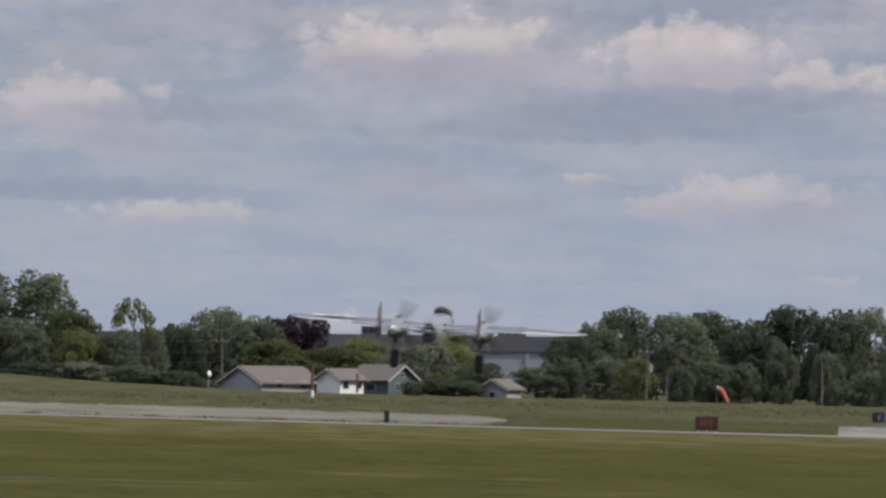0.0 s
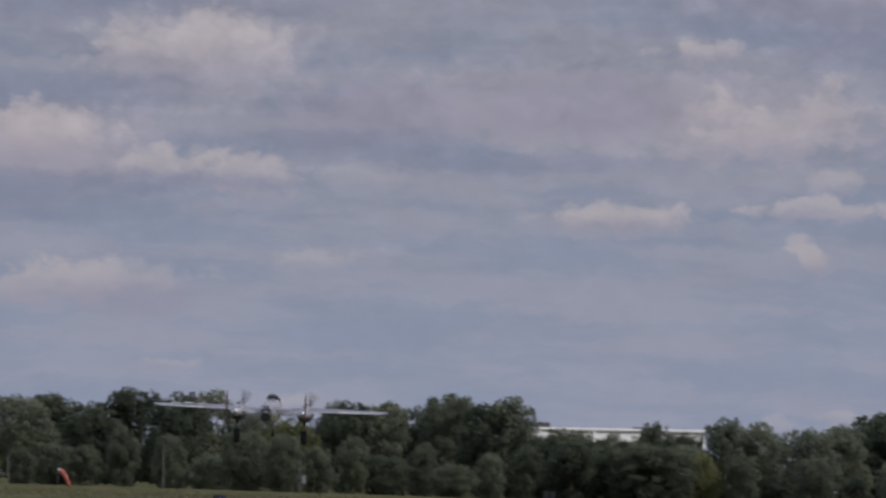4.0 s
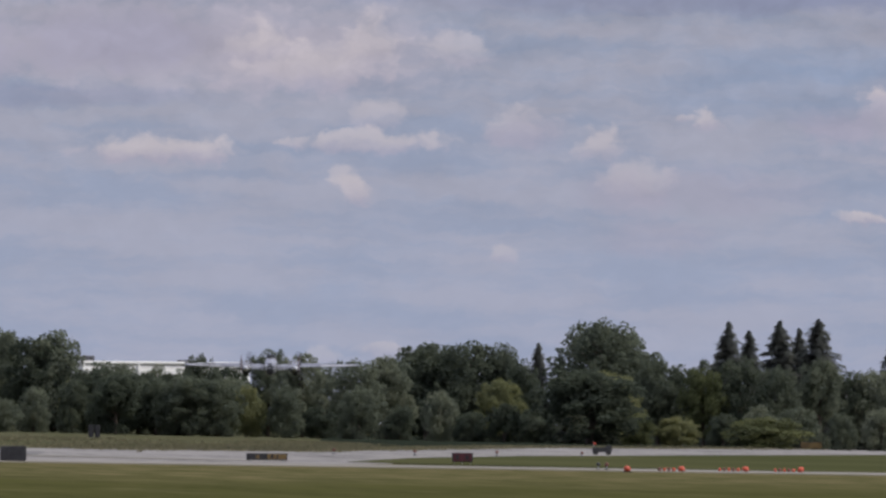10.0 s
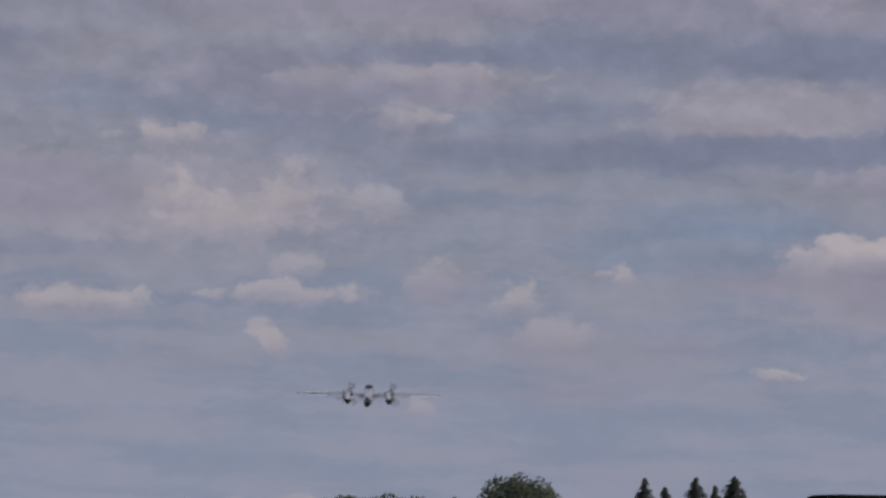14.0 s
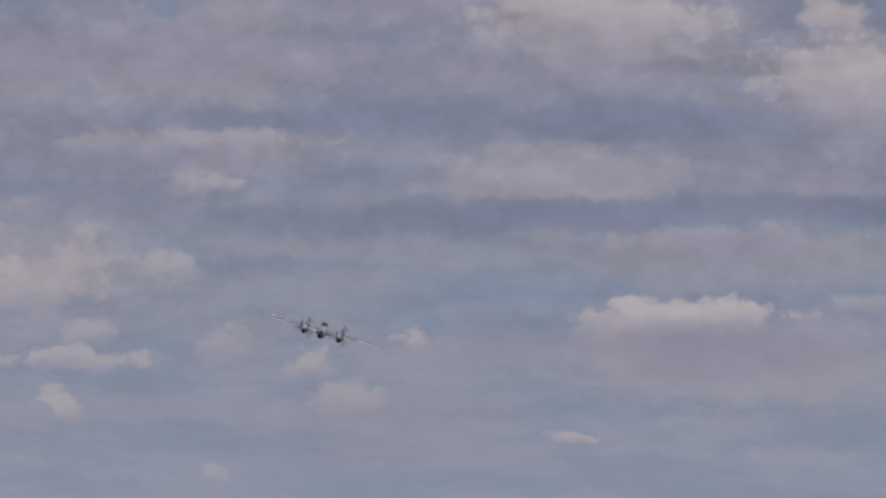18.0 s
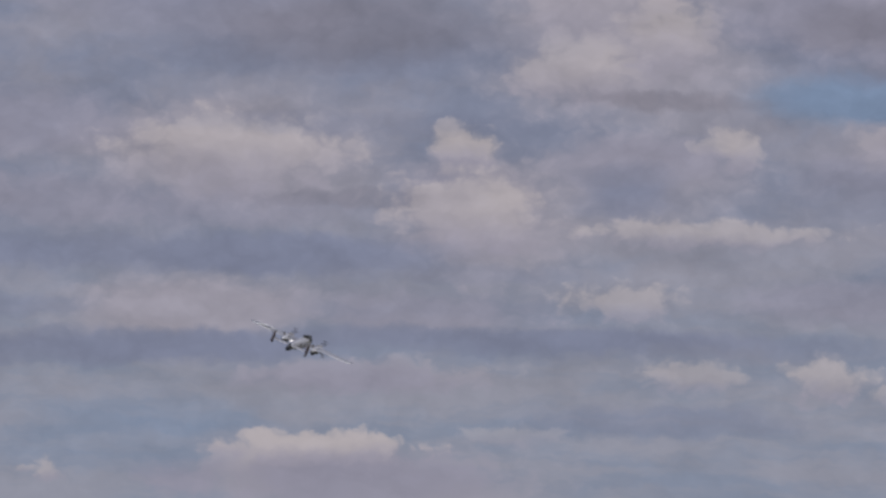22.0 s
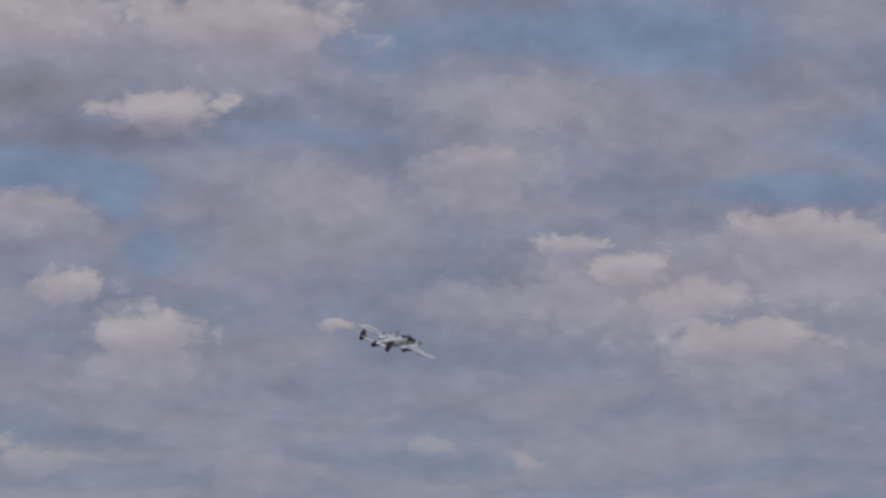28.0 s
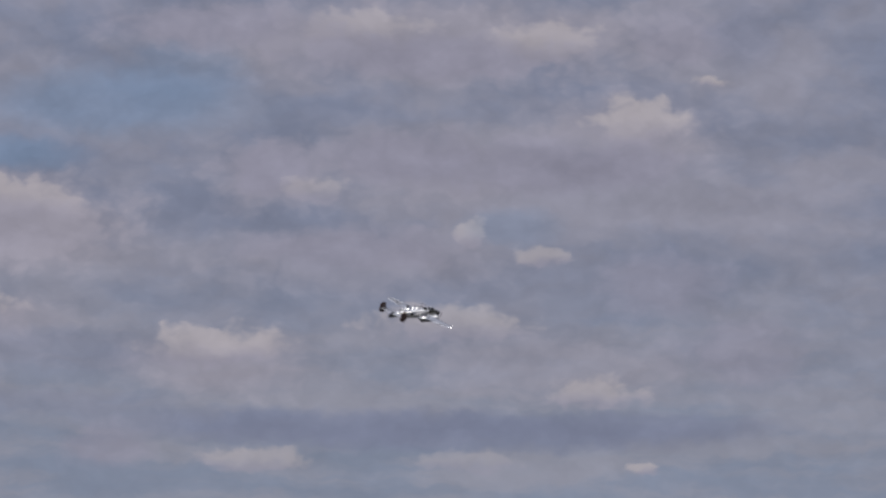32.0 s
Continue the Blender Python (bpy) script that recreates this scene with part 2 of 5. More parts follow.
puff(7.68, 1.40, 0.172, 0.072, G, 0.50)
puff(7.36, 1.62, 0.632, 0.172, S, 0.25)
puff(5.67, 3.18, 0.086, 0.115, S, 0.50)
puff(7.00, 2.82, 0.574, 0.129, G, 0.60)
puff(9.66, 3.52, 0.316, 0.172, C, 0.68)
puff(10.11, 3.72, 0.230, 0.230, C, 0.72)
puff(8.42, 3.64, 1.149, 0.172, D, 0.60)
puff(7.84, 3.80, 0.804, 0.115, G, 0.70)
puff(11.15, 3.77, 0.718, 0.258, D, 0.80)
puff(11.15, 3.39, 0.546, 0.144, S, 0.95)
puff(9.12, 3.13, 0.144, 0.115, C, 0.85)
puff(9.15, 2.79, 0.402, 0.201, C, 0.63)
puff(7.91, 3.08, 0.574, 0.172, C, 0.54)
puff(10.47, 3.13, 0.115, 0.115, C, 0.68)
puff(10.01, 3.06, 0.459, 0.144, G, 0.70)
puff(9.93, 2.86, 0.258, 0.100, D, 0.70)
puff(10.30, 2.69, 0.632, 0.072, C, 0.63)
puff(8.29, 2.57, 0.861, 0.100, D, 0.70)
puff(9.88, 2.34, 0.316, 0.100, C, 0.59)
puff(9.45, 2.15, 1.292, 0.063, D, 0.85)
puff(7.61, 2.07, 0.632, 0.057, D, 0.70)
puff(10.95, 1.98, 0.230, 0.100, C, 0.72)
puff(10.26, 1.97, 0.258, 0.086, C, 0.54)
puff(8.53, 1.95, 0.632, 0.086, G, 0.80)
puff(7.59, 1.73, 0.574, 0.144, S, 0.25)
puff(8.37, 1.60, 0.517, 0.086, C, 0.77)
puff(9.37, 1.67, 0.230, 0.057, C, 0.36)
puff(10.17, 1.74, 0.718, 0.086, D, 0.50)
puff(11.03, 2.36, 0.574, 0.115, G, 0.70)
puff(11.22, 3.02, 0.373, 0.129, G, 0.70)
puff(9.76, 3.96, 0.459, 0.258, C, 0.45)
puff(11.17, 4.06, 0.402, 0.144, C, 0.68)
puff(12.43, 4.05, 0.431, 0.172, C, 0.63)
puff(11.05, 3.80, 0.632, 0.201, G, 0.80)
puff(11.77, 3.87, 0.574, 0.172, G, 0.60)
puff(12.00, 3.69, 0.316, 0.100, C, 0.81)
puff(11.63, 3.51, 0.718, 0.052, D, 0.60)
puff(11.20, 3.40, 0.603, 0.115, S, 0.90)
puff(11.78, 3.27, 0.172, 0.172, S, 0.90)
puff(12.10, 3.24, 0.172, 0.100, G, 0.70)
puff(12.87, 3.27, 0.287, 0.129, G, 0.85)
puff(13.56, 3.35, 0.287, 0.172, G, 0.85)
puff(11.93, 2.95, 0.172, 0.115, S, 0.70)
puff(11.35, 3.18, 0.230, 0.072, C, 0.54)
puff(11.50, 2.78, 0.201, 0.063, C, 0.54)
puff(11.93, 2.52, 0.316, 0.144, C, 0.59)
puff(13.07, 4.00, 0.258, 0.144, S, 0.80)
puff(12.64, 3.56, 0.517, 0.072, S, 0.60)
puff(12.91, 2.61, 0.100, 0.029, C, 0.72)
puff(11.21, 2.92, 0.488, 0.172, D, 0.40)
puff(12.36, 2.82, 0.316, 0.086, G, 0.60)
puff(14.47, 4.10, 0.574, 0.201, S, 0.85)
puff(13.60, 4.09, 0.517, 0.115, S, 0.70)
puff(13.90, 3.35, 0.172, 0.115, S, 0.40)
puff(14.48, 3.30, 0.431, 0.086, D, 0.50)
puff(13.63, 2.43, 0.632, 0.072, D, 0.50)
puff(15.17, 3.31, 0.517, 0.086, S, 0.50)
puff(15.87, 3.58, 0.747, 0.172, S, 0.75)
puff(15.24, 3.32, 0.459, 0.086, S, 0.70)
puff(16.24, 3.73, 0.345, 0.172, S, 0.50)
puff(15.39, 3.08, 0.373, 0.100, C, 0.72)
puff(15.10, 2.94, 0.574, 0.115, G, 0.70)
puff(16.68, 3.25, 0.258, 0.144, G, 0.85)
puff(16.91, 3.16, 0.172, 0.063, C, 0.45)
puff(17.40, 3.31, 0.431, 0.144, G, 0.85)
puff(18.12, 3.29, 0.574, 0.144, G, 0.80)
puff(17.10, 3.97, 0.345, 0.100, C, 0.50)
puff(18.05, 3.89, 0.230, 0.144, C, 0.59)
puff(16.38, 3.99, 0.574, 0.115, G, 0.80)
puff(17.54, 3.83, 0.718, 0.115, G, 0.80)
puff(18.57, 3.51, 0.230, 0.115, C, 0.72)
puff(18.40, 3.29, 0.431, 0.115, G, 0.60)
puff(18.95, 3.73, 0.086, 0.034, C, 0.81)
puff(17.74, 2.93, 0.086, 0.080, C, 0.85)
puff(18.06, 2.83, 0.115, 0.046, C, 0.63)
puff(17.92, 2.97, 0.258, 0.100, S, 0.40)
puff(17.11, 2.85, 0.574, 0.115, G, 0.60)
puff(17.61, 2.48, 0.402, 0.086, C, 0.59)
puff(16.40, 2.35, 0.345, 0.100, C, 0.68)
puff(15.62, 2.32, 0.574, 0.115, D, 0.40)
puff(14.96, 2.54, 0.402, 0.129, C, 0.54)
puff(18.36, 2.14, 0.230, 0.072, C, 0.63)
puff(17.12, 1.96, 1.292, 0.086, D, 0.85)
puff(18.56, 1.97, 0.718, 0.072, D, 0.70)
puff(16.64, 1.78, 0.316, 0.057, C, 0.54)
puff(15.89, 1.83, 0.230, 0.115, G, 0.60)
puff(17.73, 1.79, 0.316, 0.052, C, 0.36)
puff(18.62, 1.74, 0.086, 0.029, C, 0.72)
puff(18.70, 2.69, 0.345, 0.144, G, 0.60)
puff(19.10, 2.35, 0.345, 0.172, G, 0.60)
puff(18.74, 3.95, 0.287, 0.144, G, 0.60)
puff(19.09, 3.96, 0.172, 0.172, D, 0.50)
puff(12.31, 4.03, 0.660, 0.244, G, 0.75)
puff(12.39, 4.12, 0.546, 0.187, C, 0.68)
puff(11.47, 4.16, 0.459, 0.172, C, 0.59)
puff(12.02, 3.90, 0.747, 0.129, G, 0.50)
puff(12.03, 3.67, 0.330, 0.121, C, 0.77)
puff(11.60, 3.49, 0.603, 0.057, D, 0.45)
puff(12.75, 3.26, 0.215, 0.158, W, 0.70)
puff(13.04, 3.27, 0.172, 0.115, W, 0.50)
puff(13.64, 3.36, 0.359, 0.172, W, 0.75)
puff(13.61, 3.46, 0.172, 0.072, C, 0.36)
puff(13.87, 3.75, 0.316, 0.138, W, 0.60)
puff(12.08, 3.24, 0.172, 0.121, G, 0.50)
puff(14.08, 3.01, 0.178, 0.063, C, 0.72)
puff(14.40, 2.88, 0.215, 0.109, C, 0.77)
puff(14.63, 2.73, 0.316, 0.121, C, 0.54)
puff(15.03, 2.56, 0.373, 0.109, C, 0.50)
puff(15.20, 3.11, 0.316, 0.075, C, 0.59)
puff(15.34, 2.99, 0.459, 0.158, W, 0.70)
puff(11.34, 3.17, 0.273, 0.121, W, 0.75)
puff(11.52, 2.77, 0.215, 0.092, C, 0.54)
puff(11.84, 2.55, 0.230, 0.158, C, 0.50)
puff(11.90, 2.40, 0.373, 0.115, W, 0.60)
puff(12.90, 2.60, 0.121, 0.037, C, 0.54)
puff(13.62, 2.72, 0.373, 0.115, W, 0.50)
puff(11.39, 1.91, 0.230, 0.072, C, 0.45)
puff(13.40, 1.99, 0.115, 0.040, C, 0.32)
puff(13.86, 1.90, 0.063, 0.075, C, 0.45)
puff(12.51, 1.84, 0.316, 0.086, W, 0.50)
puff(14.47, 4.09, 0.546, 0.201, S, 0.50)
puff(11.83, 3.29, 0.316, 0.092, S, 0.40)
puff(12.07, 2.98, 0.258, 0.144, S, 0.40)
puff(17.55, 1.91, 1.206, 0.080, D, 0.50)
puff(15.63, 2.05, 0.546, 0.072, D, 0.40)
puff(6.75, 2.05, 1.436, 0.072, D, 0.40)
puff(8.04, 2.58, 0.747, 0.100, D, 0.50)
puff(8.90, 2.47, 0.718, 0.052, D, 0.40)
puff(10.17, 2.12, 1.206, 0.063, D, 0.45)
puff(7.67, 2.08, 0.632, 0.052, D, 0.50)
puff(8.09, 2.59, 0.488, 0.086, D, 0.40)
puff(10.38, 3.14, 0.144, 0.072, C, 0.45)
puff(5.31, 2.31, 0.632, 0.258, D, 0.50)
puff(-0.60, 2.28, 0.747, 0.230, D, 0.40)
puff(8.13, 3.81, 0.919, 0.258, D, 0.45)
puff(8.57, 3.24, 0.948, 0.063, D, 0.40)
puff(9.16, 2.12, 0.948, 0.080, D, 0.40)
puff(7.90, 2.10, 0.459, 0.057, D, 0.40)
puff(7.47, 2.57, 0.948, 0.080, D, 0.40)
puff(17.91, 1.92, 1.292, 0.080, D, 0.40)
# dark grey bellies of the high heaps
puff(8.50, 3.72, 0.75, 0.19, K, 0.55)
puff(11.25, 3.76, 0.50, 0.14, K, 0.45)
puff(10.16, 3.37, 0.50, 0.05, K, 0.45)
puff(9.92, 2.95, 0.28, 0.10, D, 0.50)
puff(11.65, 3.55, 0.60, 0.06, K, 0.40)
puff(8.60, 2.86, 0.50, 0.05, K, 0.30)
# pale heaps low over the horizon
puff(-0.40, 0.24, 0.26, 0.060, C, 0.45)
puff(2.62, 0.29, 0.12, 0.050, C, 0.32)
puff(5.03, 0.23, 0.10, 0.045, C, 0.32)
puff(5.38, 0.26, 0.15, 0.045, C, 0.40)
puff(1.97, 0.49, 0.20, 0.030, C, 0.28)
# billows over the whole deck, lit from above
wide = wvec("MULTIPLY", stir, (1.0, 1.7, 1.0))
here = wnoise(wide, 1.7, 4.0, 0.45)
above = wnoise(wvec("ADD", wide, (0.03, 0.12, 0.0)), 1.7, 4.0, 0.45)
relief = wmath("MULTIPLY", wmath("SUBTRACT", here.outputs["Fac"], above.outputs["Fac"]), 0.52)
relief = wmath("SUBTRACT", relief, wmath("MULTIPLY", lumps, 0.17))
gain = wmath("ADD", wmath("MULTIPLY", relief, wrange(height, 0.4, 2.6, 0.25, 1.0)), 1.0)
tint = wvec("MULTIPLY", wvec("MULTIPLY", tint, gain), (0.952, 0.985, 1.045))
back = wt.nodes.new("ShaderNodeBackground")
wt.links.new(tint, back.inputs[0])
back.inputs[1].default_value = 1.0
wt.links.new(back.outputs[0], wt.nodes.new("ShaderNodeOutputWorld").inputs[0])

# ---------------------------------------------------------------- materials


def material(name, colour, rough=0.8, metal=0.0, second=None, scale=1.0, detail=4.0, bump=0.0, bump_scale=None, object_vary=0.0, stretch=(1, 1, 1), spread=(0.35, 0.65), fleck=None, sheen=0.5, thin=0.0, island=0.0):
    m = bpy.data.materials.new(name)
    m.use_nodes = True
    nt = m.node_tree
    p = nt.nodes["Principled BSDF"]
    p.inputs["Roughness"].default_value, p.inputs["Metallic"].default_value = rough, metal
    p.inputs["Base Color"].default_value = (*colour, 1)
    p.inputs["Specular IOR Level"].default_value = sheen
    tc = nt.nodes.new("ShaderNodeTexCoord")
    mp = nt.nodes.new("ShaderNodeMapping")
    mp.inputs["Scale"].default_value = stretch
    nt.links.new(tc.outputs["Object"], mp.inputs[0])

    def mix(fac, a, b, blend="MIX"):
        n = nt.nodes.new("ShaderNodeMix")
        n.data_type, n.blend_type = "RGBA", blend
        for sock, s in ((n.inputs[0], fac), (n.inputs[6], a), (n.inputs[7], b)):
            if isinstance(s, (int, float)):
                sock.default_value = s
            elif isinstance(s, tuple):
                sock.default_value = (*s, 1)
            else:
                nt.links.new(s, sock)
        return n.outputs[2]

    def noise_of(sc, de):
        n = nt.nodes.new("ShaderNodeTexNoise")
        n.inputs["Scale"].default_value, n.inputs["Detail"].default_value = sc, de
        nt.links.new(mp.outputs[0], n.inputs["Vector"])
        r = nt.nodes.new("ShaderNodeMapRange")
        r.inputs[1].default_value, r.inputs[2].default_value = spread
        nt.links.new(n.outputs["Fac"], r.inputs[0])
        return r.outputs[0]

    col = colour
    if second:
        col = mix(noise_of(scale, detail), colour, second)
        if fleck:
            col = mix(noise_of(scale * 7.3, 3.0), col, fleck)
    for amount, source in ((object_vary, "ob"), (island, "geo")):
        if amount:
            src = nt.nodes.new("ShaderNodeObjectInfo").outputs["Random"] if source == "ob" else nt.nodes.new("ShaderNodeNewGeometry").outputs["Random Per Island"]
            h = nt.nodes.new("ShaderNodeHueSaturation")
            r = nt.nodes.new("ShaderNodeMapRange")
            r.inputs[3].default_value, r.inputs[4].default_value = 1 - amount, 1 + amount
            nt.links.new(src, r.inputs[0])
            nt.links.new(r.outputs[0], h.inputs["Value"])
            r2 = nt.nodes.new("ShaderNodeMapRange")
            r2.inputs[3].default_value, r2.inputs[4].default_value = 0.5 + 0.05 * amount, 0.5 - 0.06 * amount
            nt.links.new(src, r2.inputs[0])
            nt.links.new(r2.outputs[0], h.inputs["Hue"])
            if isinstance(col, tuple):
                h.inputs["Color"].default_value = (*col, 1)
            else:
                nt.links.new(col, h.inputs["Color"])
            col = h.outputs[0]
    if not isinstance(col, tuple):
        nt.links.new(col, p.inputs["Base Color"])
    if thin:
        tl = nt.nodes.new("ShaderNodeBsdfTranslucent")
        nt.links.new(col, tl.inputs[0])
        ms = nt.nodes.new("ShaderNodeMixShader")
        ms.inputs[0].default_value = thin
        nt.links.new(p.outputs[0], ms.inputs[1])
        nt.links.new(tl.outputs[0], ms.inputs[2])
        nt.links.new(ms.outputs[0], nt.nodes["Material Output"].inputs[0])
    if bump:
        b = nt.nodes.new("ShaderNodeBump")
        b.inputs["Strength"].default_value = bump
        nt.links.new(noise_of(bump_scale or scale * 5, 4.0), b.inputs["Height"])
        nt.links.new(b.outputs[0], p.inputs["Normal"])
    return m


def verge(m, pale):
    """Dry paler grass along the taxiway's near edge, fading into the mown field."""
    nt = m.node_tree
    p = nt.nodes["Principled BSDF"]
    old = p.inputs["Base Color"].links[0].from_socket

    def op(kind, a, b=None, c=None):
        n = nt.nodes.new("ShaderNodeMath")
        n.operation = kind
        for i, s in enumerate((a, b, c)):
            if isinstance(s, (int, float)):
                n.inputs[i].default_value = s
            elif s is not None:
                nt.links.new(s, n.inputs[i])
        return n.outputs[0]
    tc = nt.nodes.new("ShaderNodeTexCoord")
    xyz = nt.nodes.new("ShaderNodeSeparateXYZ")
    nt.links.new(tc.outputs["Object"], xyz.inputs[0])
    line = op("MAXIMUM", op("MULTIPLY_ADD", xyz.outputs[0], 1.217, 592.0), op("MULTIPLY_ADD", xyz.outputs[0], 0.06, 620.0))
    mp = nt.nodes.new("ShaderNodeMapping")
    mp.inputs["Scale"].default_value = (0.06, 0.02, 1)
    nt.links.new(tc.outputs["Object"], mp.inputs[0])
    no = nt.nodes.new("ShaderNodeTexNoise")
    no.inputs["Scale"].default_value, no.inputs["Detail"].default_value = 2.0, 6.0
    nt.links.new(mp.outputs[0], no.inputs["Vector"])
    away = op("ADD", op("SUBTRACT", line, xyz.outputs[1]), op("MULTIPLY", op("SUBTRACT", no.outputs["Fac"], 0.5), 130.0))
    r = nt.nodes.new("ShaderNodeMapRange")
    r.inputs[1].default_value, r.inputs[2].default_value = 170.0, 90.0
    r.inputs[4].default_value = 0.75
    nt.links.new(away, r.inputs[0])
    mp2 = nt.nodes.new("ShaderNodeMapping")
    mp2.inputs["Scale"].default_value = (0.09, 0.03, 1)
    nt.links.new(tc.outputs["Object"], mp2.inputs[0])
    no2 = nt.nodes.new("ShaderNodeTexNoise")
    no2.inputs["Scale"].default_value, no2.inputs["Detail"].default_value = 1.6, 7.0
    nt.links.new(mp2.outputs[0], no2.inputs["Vector"])
    r2 = nt.nodes.new("ShaderNodeMapRange")
    r2.inputs[1].default_value, r2.inputs[2].default_value, r2.inputs[4].default_value = 0.54, 0.68, 0.4
    nt.links.new(no2.outputs["Fac"], r2.inputs[0])
    mx = nt.nodes.new("ShaderNodeMix")
    mx.data_type = "RGBA"
    nt.links.new(op("MAXIMUM", r.outputs[0], r2.outputs[0]), mx.inputs[0])
    nt.links.new(old, mx.inputs[6])
    mp3 = nt.nodes.new("ShaderNodeMapping")
    mp3.inputs["Scale"].default_value = (0.22, 0.05, 1)
    nt.links.new(tc.outputs["Object"], mp3.inputs[0])
    no3 = nt.nodes.new("ShaderNodeTexNoise")
    no3.inputs["Scale"].default_value, no3.inputs["Detail"].default_value = 2.0, 7.0
    nt.links.new(mp3.outputs[0], no3.inputs["Vector"])
    r3 = nt.nodes.new("ShaderNodeMapRange")
    r3.inputs[1].default_value, r3.inputs[2].default_value = 0.36, 0.66
    nt.links.new(no3.outputs["Fac"], r3.inputs[0])
    dry = nt.nodes.new("ShaderNodeMix")
    dry.data_type = "RGBA"
    nt.links.new(r3.outputs[0], dry.inputs[0])
    dry.inputs[6].default_value = (pale[0] * 0.62, pale[1] * 0.68, pale[2] * 0.62, 1)
    dry.inputs[7].default_value = (pale[0] * 1.3, pale[1] * 1.24, pale[2] * 1.35, 1)
    nt.links.new(dry.outputs[2], mx.inputs[7])
    nt.links.new(mx.outputs[2], p.inputs["Base Color"])


GRASS = material("mown_grass", sheen=0, colour=(0.066, 0.066, 0.022), rough=0.95, second=(0.033, 0.038, 0.013), scale=0.05, detail=8, stretch=(5, 0.5, 1), spread=(0.30, 0.70), fleck=(0.062, 0.060, 0.023), bump=0.2)
verge(GRASS, (0.104, 0.092, 0.043))
MEADOW = material("tall_dry_grass", sheen=0, colour=(0.056, 0.058, 0.029), rough=0.95, second=(0.094, 0.089, 0.056), scale=0.05, detail=7, stretch=(5, 0.22, 1), spread=(0.42, 0.66), fleck=(0.074, 0.073, 0.040))
LUSH = material("green_grass", sheen=0, colour=(0.048, 0.053, 0.023), rough=0.95, second=(0.066, 0.066, 0.031), scale=0.08, detail=6, stretch=(0.5, 0.2, 1))
# dark green that paints in the trees' mirage reflection at the pavement
MIRAGE = material("dark_mirage_strip", sheen=0, colour=(0.014, 0.018, 0.014), rough=0.95, second=(0.023, 0.028, 0.018), scale=0.2)
CONCRETE = material("concrete_pavement", sheen=0.08, colour=(0.215, 0.20, 0.188), rough=0.85, second=(0.085, 0.080, 0.076), scale=0.05, detail=8, stretch=(2, 0.4, 1), spread=(0.40, 0.62), fleck=(0.225, 0.212, 0.198))
PALE = material("pale_concrete", sheen=0.08, colour=(0.225, 0.208, 0.185), rough=0.85, second=(0.155, 0.144, 0.115), scale=0.08, detail=7, stretch=(0.4, 0.2, 1))
OLD_RUNWAY = material("old_runway_surface", sheen=0.05, colour=(0.135, 0.127, 0.104), rough=0.9, second=(0.070, 0.072, 0.040), scale=0.06, detail=7, stretch=(0.35, 0.12, 1), fleck=(0.19, 0.175, 0.15))
PATCH = material("worn_asphalt", sheen=0.08, colour=(0.11, 0.105, 0.105), rough=0.9, second=(0.15, 0.145, 0.14), scale=0.1, detail=6, stretch=(0.5, 0.2, 1))
BARK = material("bark", (0.10, 0.08, 0.06), 0.9, second=(0.06, 0.05, 0.04), scale=6, bump=0.5)
LEAF = material("oak_leaves", (0.140, 0.158, 0.106), 0.9, second=(0.112, 0.132, 0.100), scale=3.0, object_vary=0.44, island=0.10, sheen=0.1, thin=0.55)
LEAF_LIGHT = material("light_leaves", (0.170, 0.180, 0.080), 0.9, second=(0.135, 0.150, 0.078), scale=3.0, object_vary=0.3, island=0.10, sheen=0.1, thin=0.55)
LEAF_PURPLE = material("purple_leaves", (0.060, 0.038, 0.052), 0.7, second=(0.044, 0.032, 0.042), scale=3.0, island=0.3, sheen=0.1, thin=0.55)
NEEDLE = material("fir_needles", (0.130, 0.136, 0.118), 0.9, second=(0.105, 0.112, 0.102), scale=3.0, object_vary=0.3, island=0.25, sheen=0.1, thin=0.55)
ALU = material("polished_aluminium", (0.56, 0.56, 0.58), 0.26, 0.88, second=(0.40, 0.40, 0.42), scale=1.6, detail=3, bump=0.08, bump_scale=2.5)
BODY = material("riveted_aluminium", (0.60, 0.60, 0.61), 0.20, 0.55, second=(0.36, 0.36, 0.37), scale=1.6, detail=3, bump=0.08, bump_scale=2.5)
SKIN = material("weathered_aluminium_skin", (0.40, 0.40, 0.42), 0.30, 0.88, second=(0.30, 0.30, 0.315), scale=1.2, detail=3, bump=0.05, bump_scale=2.5)
SILVER_PAINT = material("silver_fabric_paint", (0.60, 0.60, 0.61), 0.40, 0.25, second=(0.48, 0.48, 0.50), scale=1.5, detail=3)
DARK_METAL = material("dark_grey_metal", (0.075, 0.074, 0.078), 0.6, 0.2, second=(0.045, 0.045, 0.047), scale=1.5)
OLIVE = material("matt_anti_glare_paint", (0.026, 0.028, 0.026), 0.85, second=(0.036, 0.038, 0.034), scale=1.5, sheen=0.15)
ALU_DULL = material("dull_aluminium", (0.26, 0.26, 0.275), 0.4, 0.4, second=(0.19, 0.19, 0.20), scale=2.0, bump=0.08)
RED_PAINT = material("dark_red_paint", (0.050, 0.029, 0.028), 0.5, second=(0.038, 0.025, 0.025), scale=2.0)
RUDDER_RED = material("faded_red_paint", (0.16, 0.058, 0.056), 0.6, second=(0.12, 0.05, 0.05), scale=2.0)
BLACK = material("black_paint", (0.015, 0.015, 0.017), 0.55, second=(0.03, 0.03, 0.032), scale=3.0)
RUBBER = material("tyre_rubber", (0.02, 0.02, 0.02), 0.85, second=(0.035, 0.034, 0.032), scale=4.0)
GLASS = material("dark_glazing", (0.012, 0.014, 0.016), 0.08, sheen=0.35, second=(0.02, 0.022, 0.025), scale=2.0)
